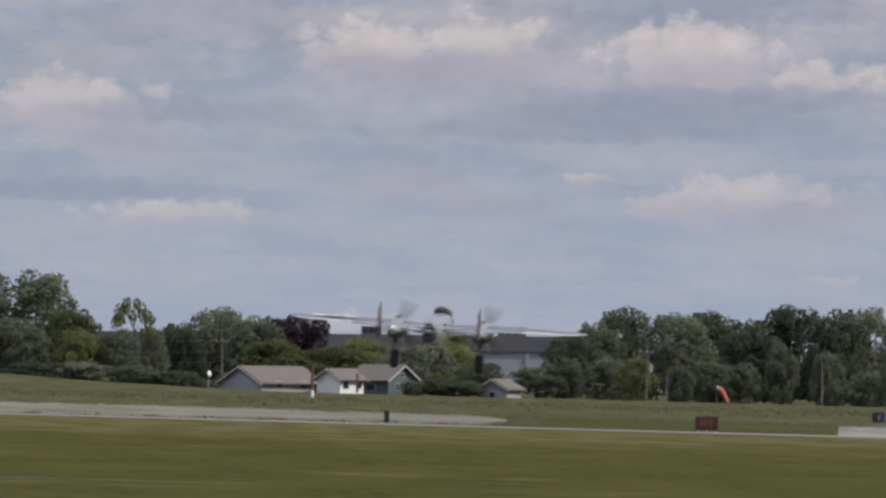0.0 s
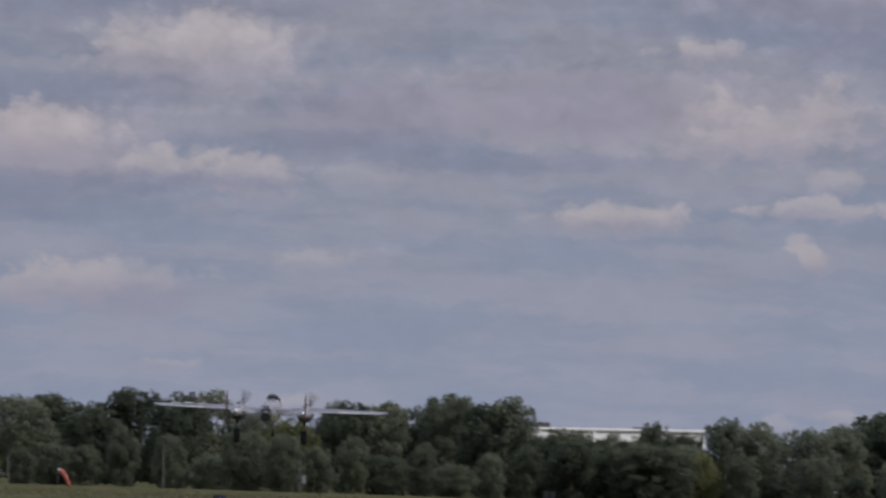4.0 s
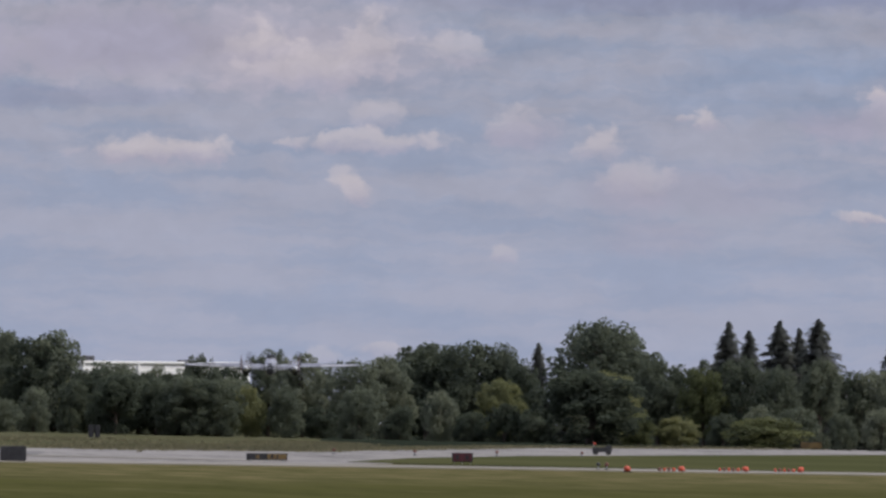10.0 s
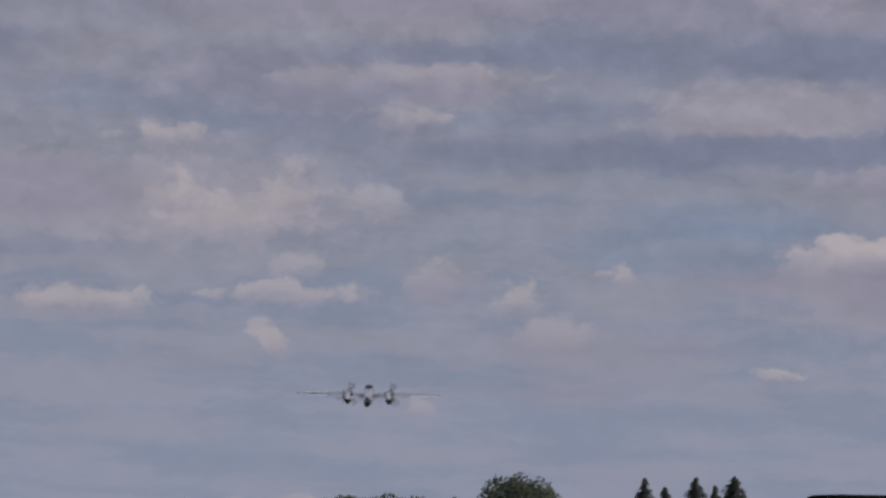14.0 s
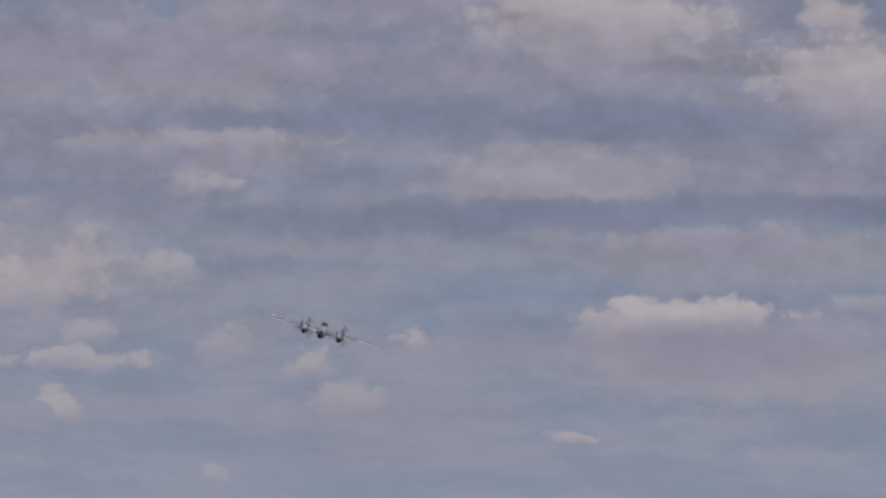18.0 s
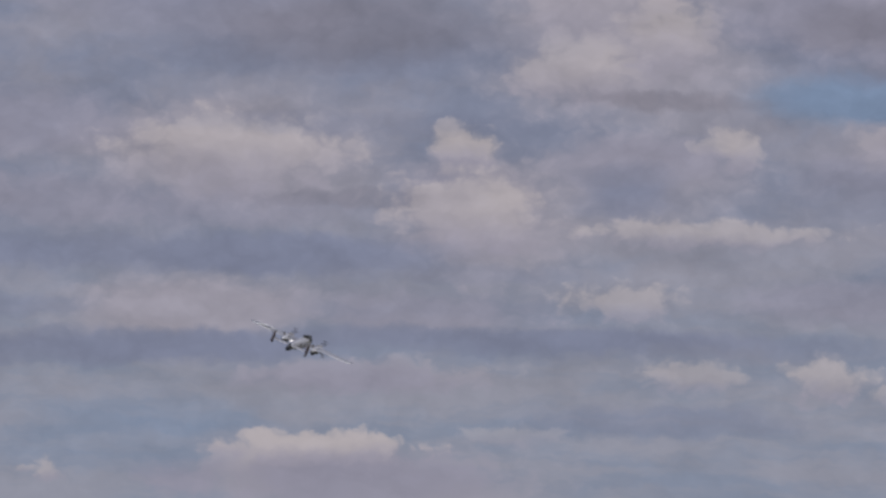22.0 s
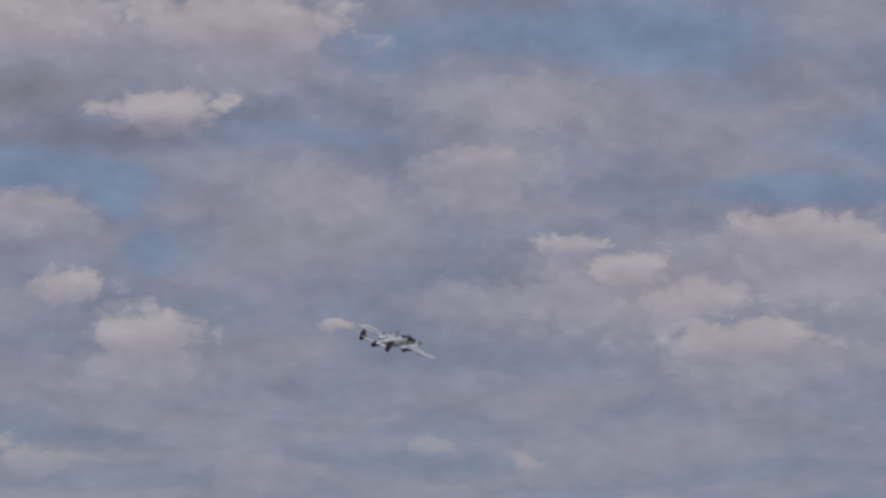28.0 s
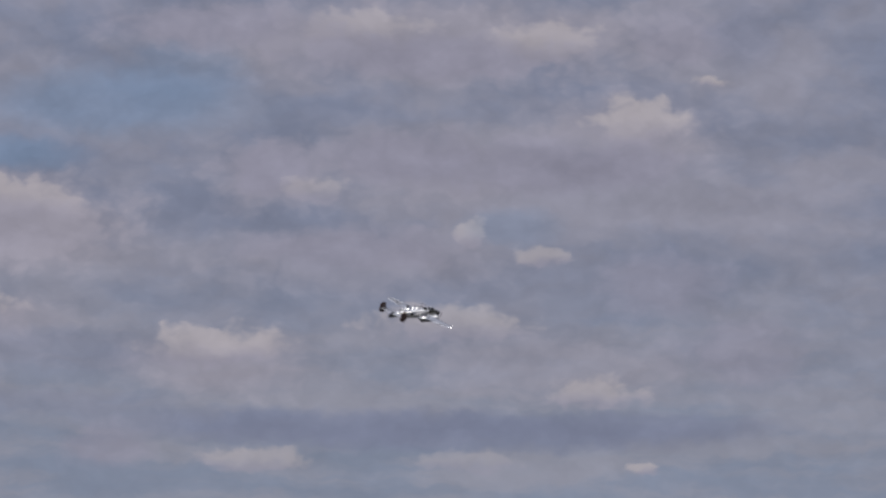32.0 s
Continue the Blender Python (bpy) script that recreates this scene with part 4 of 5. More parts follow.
tree(OAK, 129.1, 1544.6, 11.9, 7.8)
tree(OAK, 132.9, 1534.3, 11.4, 8.5)
tree(OAK, 138.9, 1523.7, 10.6, 9.2)
tree(OAK, 144.4, 1533.2, 11.3, 8.5)
tree(OAK, 151.7, 1552.6, 13.2, 10.9)
tree(OAK, 157.3, 1552.0, 13.7, 11.7)
tree(OAK, 162.0, 1551.6, 13.5, 7.0)
tree(FIR, 169.2, 1570.9, 13.7, 4.8)
tree(OAK, 175.8, 1550.1, 16.9, 12.9)
tree(OAK, 166.4, 1480.7, 9.9, 16.4)
tree(OAK, 181.2, 1529.3, 11.9, 7.7)
tree(OAK, 184.3, 1528.9, 11.0, 6.9)
tree(FIR, 193.2, 1548.0, 16.9, 7.4)
tree(FIR, 198.6, 1567.5, 16.0, 6.3)
tree(FIR, 198.9, 1537.2, 17.1, 8.5)
tree(FIR, 204.2, 1556.7, 16.3, 6.3)
tree(FIR, 204.2, 1536.5, 17.5, 8.9)
tree(OAK, 192.6, 1558.1, 12.4, 6.3)
tree(LIGHT, 186.9, 1458.1, 4.2, 11.1)
tree(OAK, 207.5, 1526.0, 10.6, 6.9)
tree(OAK, 210.2, 1525.6, 10.9, 6.9)
tree(FIR, 215.9, 1545.0, 15.2, 7.0)
tree(OAK, 217.0, 1524.6, 11.0, 9.3)
tree(OAK, 223.8, 1533.8, 12.7, 10.9)
tree(OAK, 230.7, 1532.7, 12.1, 10.9)
tree(OAK, 237.6, 1531.7, 13.4, 11.7)
tree(OAK, 245.2, 1530.5, 12.1, 11.7)
tree(OAK, 103.3, 1476.4, 7.7, 8.2)
tree(OAK, 108.9, 1481.0, 7.5, 8.2)
tree(OAK, 113.0, 1475.7, 7.8, 8.2)
tree(OAK, 116.7, 1475.4, 7.5, 7.4)
tree(OAK, 152.9, 1562.5, 13.3, 13.4)
tree(OAK, 177.5, 1565.0, 16.1, 15.8)
tree(OAK, 180.5, 1549.5, 12.9, 11.7)
tree(BUSH, -0.1, 1430.0, 2.4, 6.4)
tree(BUSH, 2.8, 1432.0, 2.2, 5.7)
tree(BUSH, -3.6, 1428.0, 2.0, 3.6)
tree(BUSH, -29.2, 1454.7, 1.3, 4.4)
tree(BUSH, -52.6, 1454.1, 3.0, 8.8)
tree(BUSH, -46.0, 1454.3, 3.2, 8.8)
tree(BUSH, -39.5, 1454.5, 3.0, 7.3)
tree(BUSH, -34.3, 1454.6, 2.4, 7.3)
tree(OAK, 114.8, 1561.8, 9.4, 6.3)
tree(OAK, 120.2, 1565.4, 9.6, 7.1)
tree(OAK, 124.6, 1557.0, 9.7, 7.0)
tree(OAK, 110.5, 1556.1, 8.7, 4.7)
tree(BUSH, 105.1, 1531.4, 8.2, 6.2)
tree(LIGHT, 101.3, 1521.6, 7.3, 5.3)
tree(OAK, 108.8, 1541.2, 8.0, 6.2)
tree(OAK, 191.1, 1518.0, 12.1, 7.7)
tree(OAK, 195.4, 1512.4, 10.9, 6.9)
tree(OAK, 202.0, 1518.6, 12.1, 7.7)
tree(LIGHT, 185.9, 1516.6, 10.6, 6.9)
tree(LIGHT, 171.9, 1512.3, 9.8, 10.7)
tree(OAK, 161.8, 1521.4, 11.3, 6.1)
tree(LIGHT, 157.7, 1511.8, 8.5, 6.9)
# second row and the low growth that closes the wood's foot
rr = random.Random(12)
a = -2.7
while a < 9.4:
    d = rr.uniform(1476, 1500)
    if not -1.25 < a < 0.5:
        tree(rr.choice((BUSH, BUSH, BUSH, BUSH, BUSH, LIGHT)), d * math.tan(radians(a)), d, rr.uniform(4.0, 8.2), rr.uniform(4.2, 6.8))
    a += rr.uniform(0.14, 0.24)
a = -2.9
while a < 9.6:
    d = rr.uniform(1590, 1680)
    if not 0.2 < a < 0.75 and not 4.0 < a < 4.75 and a > 0.4:
        tree(OAK, d * math.tan(radians(a)), d, rr.uniform(8.8, 10.6), rr.uniform(8, 12))
    a += rr.uniform(0.25, 0.4)

# ---------------------------------------------------------------- buildings beyond the trees


def hall(name, x0, x1, y, top, fascia, wall_mat, fascia_mat, label, units, turn=0, deep=40):
    """A flat-roofed hall whose front runs from x0 to x1; turn: degrees by which the front faces away."""
    w, z0 = (x1 - x0) / math.cos(radians(turn)), gz((x0 + x1) / 2) - 1
    b = thing(name, (x0 + x1) / 2, y + (x1 - x0) / 2 * math.tan(radians(turn)), z0, label, "building", turn=turn)
    part("wall", box(w, deep, top - fascia - z0, (0, deep / 2, 0)), wall_mat, b)
    part("fascia", box(w + 0.8, deep + 0.8, fascia, (0, deep / 2, top - fascia - z0), 0.08), fascia_mat, b, "roof edge band")
    n = max(2, int(w / 9))
    me = None
    for i in range(n + 1):
        px = -w / 2 + w * i / n
        if me is None:
            ob = part("pilaster", box(0.5, 0.3, top - fascia - z0, (0, 0, 0), 0.03), wall_mat, b, "", Matrix.Translation((px, -0.15, 0)))
            me = ob.data
        else:
            place("pilaster", me, b, "", Matrix.Translation((px, -0.15, 0)))
    for ux, uw, uh, two in units:
        u = part("roof_unit", box(uw, 3, uh, (0, 0, 0), 0.06), FASCIA, b, "dark rooftop air unit", Matrix.Translation((ux - (x0 + x1) / 2, 8, top - z0)))
        for i in range(3):
            part("grille", box(uw / 4.2, 0.08, uh * 0.6, (0, 0, 0)), STEEL if two else BLACK, u, "", Matrix.Translation((-uw * 0.3 + uw * 0.3 * i, -1.53, uh * 0.2)))
    return b


HX0, HY0, HZ0 = -18.17, 1899.91, 9.20
HX1, HY1, HZ1 = 19.31, 1899.90, 9.50
HU0 = -11.95, 1907.96, 9.28
HU1 = 11.84, 1907.96, 9.47
hall("warehouse", HX0 - 62, HX1 + 14, 1900, (HZ0 + HZ1) / 2, 2.7, CLADDING, FASCIA, "long pale warehouse with a dark roof band behind trees", [(HU0[0], 3.4, 1.4, False), (HU1[0], 4.8, 1.5, True)])
WX0, WY0, WZ0 = 127.41, 1895.72, 9.61
WX1, WY1, WZ1 = 154.66, 1893.69, 9.50
WU = 130.05, 1903.56, 9.48
WV = 152.26, 1901.92, 9.66
hall("white_hall", WX0, WX1 + 2, 1900, (WZ0 + WZ1) / 2 + 0.1, 0.4, WHITE, WHITE, "long white flat-roofed hall behind the trees", [(WU[0], 3.6, 0.9, False), (WV[0], 3.0, 0.35, False)], 30, 14)


def gable_house(name, x, y, w, d, eave, ridge, turn, wall_mat, label, windows=(), gable_mat=None, garage=False):
    """A house with its ridge along its own x; windows as (side, place, sill, width, height)."""
    h = thing(name, x, y, gz(x) - 0.1, label, "house", "", turn)
    bm = bmesh.new()
    v = [bm.verts.new(p) for p in ((-w / 2, -d / 2, 0), (w / 2, -d / 2, 0), (w / 2, d / 2, 0), (-w / 2, d / 2, 0), (-w / 2, -d / 2, eave), (w / 2, -d / 2, eave), (w / 2, d / 2, eave), (-w / 2, d / 2, eave))]
    g0, g1 = bm.verts.new((-w / 2, 0, ridge)), bm.verts.new((w / 2, 0, ridge))
    for f in ((0, 1, 5, 4), (2, 3, 7, 6)):
        bm.faces.new([v[i] for i in f])
    bm.faces.new((v[1], v[2], v[6], g1, v[5]))
    bm.faces.new((v[3], v[0], v[4], g0, v[7]))
    part("wall", bm, wall_mat, h)
    run = math.hypot(d / 2 + 0.5, (ridge - eave) * (d / 2 + 0.5) / (d / 2))
    tilt = math.degrees(math.atan2(ridge - eave, d / 2))
    for s in (-1, 1):
        ob = part("roof_slope", box(w + 1.0, run, 0.22, (0, 0, 0), 0.03), SHINGLE, h, "weathered shingle slope", pose(0, s * (d / 4 + 0.25), (eave + ridge) / 2 - 0.12, -s * tilt if s > 0 else tilt, 0, 0))
    for e in (-1, 1):
        for s in (-1, 1):
            part("barge_board", box(0.08, run, 0.17, (0, 0, 0)), TRIM, h, "white barge board", pose(e * (w / 2 + 0.53), s * (d / 4 + 0.25), (eave + ridge) / 2 - 0.2, -s * tilt if s > 0 else tilt, 0, 0))
    for side, px, sill, ww, wh in windows:
        m = {"front": pose(px, -d / 2 - 0.03, sill), "right": pose(w / 2 + 0.03, px, sill, 0, 0, 90), "left": pose(-w / 2 - 0.03, px, sill, 0, 0, -90)}[side]
        win = part("window", box(ww + 0.18, 0.1, wh + 0.18, (0, 0, -0.09)), TRIM, h, "white window frame", m)
        part("pane", box(ww, 0.06, wh, (0, -0.05, 0)), GLASS, win, "dark glass")
    return h


long_shed = gable_house("long_house", *(-21.84, 1439.83, 0.55)[:2], 9.6, 8.4, 1.2, 3.2, 40, SIDING, "low grey house with a long shingle roof", [("front", 2.0, 0.7, 0.9, 0.7), ("front", -2.0, 0.7, 0.9, 0.7)])
gable_house("white_house", *(-12.87, 1436.94, 0.67)[:2], 4.4, 4.0, 1.9, 3.1, 48, WHITE, "small white house with a grey roof", [("front", -1.2, 0.8, 0.9, 0.9), ("front", 1.3, 0.8, 0.8, 0.9)])
teal = gable_house("teal_house", *(-7.44, 1445.98, 0.73)[:2], 6.6, 5.4, 2.0, 3.75, -42, TEAL, "teal house with white trim and grey shingles", [("right", -0.9, 0.7, 0.55, 0.8), ("right", 1.1, 0.7, 0.55, 0.8), ("right", 0.1, 2.35, 0.45, 0.5), ("front", 0.3, 0.6, 1.6, 0.9)])
gable_house("garage", *(7.44, 1434.98, -0.21)[:2], 4.2, 4.0, 1.25, 2.35, 64, SIDING, "small pale garage with a light roof", [("left", 0.0, 0.2, 0.7, 0.6)])


def marker_post(x, y, tall, low_white, label):
    t = thing("marker_post", x, y, gz(x), label, "post")
    part("shaft", rod((0, 0, 0), (0, 0, tall * low_white), 0.17, 0.16, 10), WHITE, t, "white lower part")
    part("cap", rod((0, 0, tall * low_white), (0, 0, tall), 0.16, 0.14, 10), BRICK_RED, t, "red-brown upper part")


marker_post(-13.6, 1190.3, 3.6, 0.22, "red and white post beside the houses")
marker_post(*(-10.67, 1431.96, 0.42)[:2], 2.6, 0.1, "red-brown post beside the houses")


def utility_pole(x, y, top, label, gear=False, arm=True, thin=0.12):
    z0 = gz(x)
    t = thing("utility_pole", x, y, z0, label, "pole", "poles along the wood")
    part("shaft", rod((0, 0, -0.3), (0, 0, top - z0), thin, thin * 0.7, 12), WOOD, t)
    if arm:
        part("cross_arm", box(1.9, 0.14, 0.14, (0, -0.1, top - z0 - 0.7), 0.02), WOOD, t)
        for i in (-0.8, 0, 0.8):
            part("insulator", rod((i, -0.1, top - z0 - 0.56), (i, -0.1, top - z0 - 0.35), 0.06, 0.04, 8), STEEL, t, "small grey insulator")
    if gear:
        tr = part("transformer", rod((0.45, -0.05, top - z0 - 3.2), (0.45, -0.05, top - z0 - 2.2), 0.3, 0.3, 14), STEEL, t, "grey drum transformer")
        part("bushing", rod((0.45, -0.05, top - z0 - 2.2), (0.45, -0.05, top - z0 - 1.95), 0.06, 0.04, 8), STEEL, tr)
        part("bracket", box(0.5, 0.2, 0.12, (0.2, -0.05, top - z0 - 2.6)), STEEL, t)
    return t


P1 = -28.74, 1474.72, 7.36
utility_pole(P1[0], P1[1], P1[2], "grey wooden utility pole beside the houses")
P2 = 26.72, 1467.76, 6.59
utility_pole(P2[0], P2[1], P2[2], "grey wooden utility pole with a transformer", True)
P3 = 29.34, 1467.71, 3.09
utility_pole(P3[0], P3[1], P3[2], "short plain wooden pole before the trees", False, False, 0.11)
P4 = 49.52, 1467.16, 5.12
utility_pole(P4[0], P4[1], P4[2], "plain wooden pole before the trees", False, False, 0.12)
P5 = 67.21, 1464.46, 3.46
utility_pole(P5[0], P5[1], P5[2], "grey wooden utility pole with a transformer", True, False)
P0 = (-62.0, 1490.0, P1[2] + 0.8)


def wire(a, b, sag):
    cu = bpy.data.curves.new("cable", "CURVE")
    cu.dimensions, cu.bevel_depth = "3D", 0.010
    sp = cu.splines.new("POLY")
    sp.points.add(12)
    for i in range(13):
        u = i / 12
        p = Vector(a).lerp(Vector(b), u)
        sp.points[i].co = (p.x, p.y, p.z - sag * 4 * u * (1 - u), 1)
    cu.materials.append(STEEL)
    tagged(new("cable", cu), "thin grey overhead cable between poles", "cable", "overhead cables")


for k, dz in enumerate((-0.4, -1.9, -3.2)):
    wire((P0[0], P0[1], P0[2] + dz), (P1[0], P1[1], P1[2] + dz), 0.7)
utility_pole(P0[0], P0[1], P0[2], "grey wooden utility pole among the trees")

# satellite dish on its mast
sx, sy, sz = -29.65, 1435.69, 2.54
dish = thing("satellite_dish", sx, sy, gz(sx), "white dish aerial on a short mast", "dish")
part("mast", rod((0, 0, 0), (0, 0, sz - gz(sx)), 0.07, 0.06, 8), STEEL, dish)
bowl = bmesh.new()
bmesh.ops.create_uvsphere(bowl, u_segments=18, v_segments=8, radius=0.34, matrix=Matrix.Translation((0.1, -0.1, sz - gz(sx))) @ pose(0, 0, 0, 70, 0, 35) @ Matrix.Diagonal((0.8, 1.1, 0.22, 1)))
part("bowl", bowl, WHITE, dish, smooth=True)
part("feed_arm", rod((0.1, -0.1, sz - gz(sx)), (-0.35, -0.7, sz - gz(sx) - 0.1), 0.03, 0.02, 6), STEEL, dish)

# ---------------------------------------------------------------- the windsock
kx, ky, kz = 33.68, 1379.59, 1.57
sock = thing("windsock", kx, ky, gz(kx), "faded orange windsock hanging from a pole", "windsock")
part("mast", rod((0, 0, 0), (0, 0, kz - gz(kx) + 0.15), 0.05, 0.035, 8), WOOD, sock)
part("hoop", rod((0, 0, kz - gz(kx) - 0.05), (0.25, -0.02, kz - gz(kx) - 0.1), 0.32, 0.32, 16, cap=False), STEEL, sock)
rings = []
for i in range(9):
    u = i / 8
    c = Vector((0.2 + 1.25 * u ** 0.8, 0, kz - gz(kx) - 0.1 - 0.15 * u - 1.75 * u ** 1.6))
    rad = 0.34 - 0.14 * u
    tilt = 0.3 + 0.9 * u
    rings.append([c + Vector((math.cos(q) * rad * math.sin(tilt), math.sin(q) * rad * 0.8, math.cos(q) * rad * math.cos(tilt))) for q in [2 * math.pi * j / 14 for j in range(14)]])
part("cloth", loft(rings), SOCK_CLOTH, sock, "drooping faded orange cloth", smooth=True)

# ---------------------------------------------------------------- airfield signs


def airfield_sign(name, x, y, w, h, panels, label, bars=(), legs=True, deep=0.35, turn=0):
    t = thing(name, x, y, gz(x), label, "sign", "airfield signs", turn)
    base = 0.16 if legs else 0.03
    part("casing", box(w, deep, h, (0, 0, base), 0.03), BLACK, t)
    x0 = -w / 2 + 0.05
    for frac, mat in panels:
        pw = (w - 0.1) * frac
        face = part("face", box(pw - 0.03, 0.02, h - 0.1, (x0 + pw / 2, -deep / 2 - 0.012, base + 0.05), 0.004), mat, t)
        x0 += pw
    for bx, bw, bh, mat in bars:
        part("lettering", box(bw, 0.012, bh, (bx, -deep / 2 - 0.03, base + h / 2 - bh / 2)), mat, t, "plain letter bars")
    for i in range(3 if legs else 0):
        part("leg", rod((-w * 0.4 + w * 0.4 * i, 0, 0), (-w * 0.4 + w * 0.4 * i, 0, base + 0.02), 0.05, 0.05, 8), STEEL, t)
    part("plinth", box(w * 1.05, deep * 1.6, 0.05, (0, 0, 0.005), 0.01), CONCRETE, t)
    return t


airfield_sign("red_sign", 15.2, 644.4, 1.30, 0.78, [(1, SIGN_RED)], "dark red airfield sign with dim letter bars", [(-0.32, 0.16, 0.36, BRICK_RED), (-0.06, 0.16, 0.36, BRICK_RED), (0.22, 0.2, 0.36, BRICK_RED)])
airfield_sign("red_sign", 76.0, 752.6, 1.38, 0.62, [(1, SIGN_RED)], "dark red airfield sign with a black frame", [(-0.35, 0.2, 0.3, BLACK), (0.3, 0.2, 0.3, BLACK)])
airfield_sign("black_sign", 39.4, 647.0, 1.5, 0.88, [(1, BLACK)], "black back of an airfield sign", legs=False)
airfield_sign("location_sign", 59.7, 714.9, 2.6, 0.42, [(0.5, BLACK), (0.5, SIGN_YELLOW)], "black and yellow low airfield sign", [(0.3, 0.18, 0.2, BLACK), (0.65, 0.12, 0.2, BLACK), (-0.6, 0.2, 0.2, SIGN_YELLOW)])
airfield_sign("black_sign", 32.9, 848.3, 0.95, 0.78, [(0.5, BLACK), (0.5, NAVY)], "small black airfield sign with a pale mark", [(0.05, 0.08, 0.4, STEEL)])
for dx in (-0.36, 0.36):
    bx, by = 84.0, 1233.6
    airfield_sign("equipment_box", bx + dx * 1.0, by, 0.55, 1.35, [(1, BLACK)], "dark upright equipment box in tall grass", deep=0.6)
px_, py_ = -3.1, 646.0
cabinet = thing("equipment_cabinet", px_, py_, gz(px_), "dark narrow cabinet on the runway's edge", "cabinet")
part("body", box(0.30, 0.30, 0.62, (0, 0, 0.05), 0.03), BLACK, cabinet)
part("lid", box(0.33, 0.33, 0.06, (0, 0, 0.67), 0.02), BLACK, cabinet)
part("plinth", box(0.7, 0.6, 0.06, (0, 0, 0)), CONCRETE, cabinet)
yx, yy = 196.6, 1486.1
airfield_sign("yellow_sign", yx, yy, 2.9, 0.9, [(1, SIGN_YELLOW)], "dull yellow sign at the foot of the trees")

# equipment cart with a beacon
vx, vy = 117.5, 1035.2
cart = thing("equipment_cart", vx, vy, gz(vx), "dark low airfield cart with an orange flag", "cart")
part("bed", box(1.75, 0.9, 0.34, (0, 0, 0.28), 0.04), BLACK, cart)
part("rail", box(1.7, 0.06, 0.12, (0, -0.44, 0.62), 0.01), BLACK, cart)
part("box", box(0.45, 0.8, 0.28, (0.62, 0, 0.62), 0.03), BLACK, cart)
part("flag", box(0.24, 0.05, 0.22, (-0.68, 0, 0.98), 0.01), ORANGE, cart, "orange warning flag")
part("flag_staff", rod((-0.8, 0, 0.6), (-0.8, 0, 1.25), 0.02, 0.02, 6), STEEL, cart)
for wx in (-0.6, 0.6):
    for wy in (-0.4, 0.4):
        part("wheel", rod((wx, wy - 0.06, 0.2), (wx, wy + 0.06, 0.2), 0.2, 0.2, 14), RUBBER, cart)


def edge_light(x, y, mat, label):
    t = thing("edge_light", x, y, gz(x), label, "light", "pavement edge lights")
    part("base", rod((0, 0, 0), (0, 0, 0.12), 0.16, 0.12, 12), BLACK, t)
    part("stem", rod((0, 0, 0.12), (0, 0, 0.3), 0.04, 0.04, 8), STEEL, t)
    dome = bmesh.new()
    bmesh.ops.create_uvsphere(dome, u_segments=12, v_segments=8, radius=0.13, matrix=Matrix.Translation((0, 0, 0.38)))
    part("lens", dome, mat, t, smooth=True)


edge_light(79.5, 888.5, BRICK_RED, "small red pavement edge light")
edge_light(87.1, 900.6, BRICK_RED, "small red pavement edge light")
edge_light(96.5, 927.2, BRICK_RED, "small red pavement edge light")
edge_light(106.9, 957.0, BRICK_RED, "small red pavement edge light")
edge_light(31.4, 759.5, BLACK, "small dark pavement edge light")
edge_light(34.0, 797.0, BLACK, "small dark pavement edge light")
edge_light(-12.9, 823.8, BLACK, "dark edge light beside the runway")
edge_light(79.6, 703.3, BLACK, "small dark pavement edge light")
edge_light(80.4, 705.7, BRICK_RED, "small dark pavement edge light")


def barricade(x, y, segments, label):
    """A low barricade: a row of lobes that ends in a ball-shaped weight."""
    t = thing("barricade", x, y, gz(x), label, "barricade", "orange barricades along the taxiway")
    for i in range(segments):
        lob = bmesh.new()
        bmesh.ops.create_uvsphere(lob, u_segments=10, v_segments=7, radius=0.165, matrix=Matrix.Translation((-0.30 * (i + 1.1) - 0.15, 0, 0.16)) @ Matrix.Diagonal((0.62, 0.8, 0.85 + 0.15 * (i % 2), 1)))
        part("segment", lob, ORANGE if i % 2 == 0 else BRICK_RED, t, smooth=True)
    ball = bmesh.new()
    bmesh.ops.create_uvsphere(ball, u_segments=14, v_segments=10, radius=0.22, matrix=Matrix.Translation((0, 0, 0.20)) @ Matrix.Diagonal((1, 1, 0.92, 1)))
    part("weight", ball, ORANGE, t, "bright orange end weight", smooth=True)
    part("foot", box(0.34 * segments + 0.5, 0.3, 0.05, (-0.17 * segments, 0, 0), 0.01), BLACK, t)


barricade(79.6, 687.5, 0, "single bright orange weight beside the taxiway")
barricade(84.8, 702.8, 4, "low orange and dark barricade beside the taxiway")
barricade(91.3, 722.2, 5, "low orange barricade beside the taxiway")
barricade(96.0, 730.6, 5, "low orange barricade beside the taxiway")

# ---------------------------------------------------------------- black padded stand near the camera
qx, qy, qz = 2.21, 15.85, 3.10
stand = thing("padded_stand", qx + 0.228, qy, gz(qx), "black padded box on a post near the camera", "stand")
top = qz - gz(qx)
part("pad", box(0.42, 0.3, 1.6, (0, 0, top - 1.6), 0.012), DARK_POST, stand)
part("post", rod((0, 0, 0), (0, 0, top - 1.55), 0.06, 0.06, 12), DARK_POST, stand)
part("foot", box(0.6, 0.6, 0.06, (0, 0, 0), 0.01), DARK_POST, stand)
cu = bmesh.new()
prev = None
for i in range(15):
    u = i / 14
    p = Vector((-0.20 - 0.055 * math.sin(u * 2.6), -0.02, top - 0.17 - 0.40 * u))
    if prev is not None:
        rod(prev, p, 0.006, 0.006, 6, cu, False)
    prev = p
part("cord", cu, DARK_POST, stand, "thin black cord loop")

# ---------------------------------------------------------------- the bomber
plane = thing("bomber_airplane", 0, 0, 0, "polished silver twin-engined bomber airplane with twin red fins", "airplane")

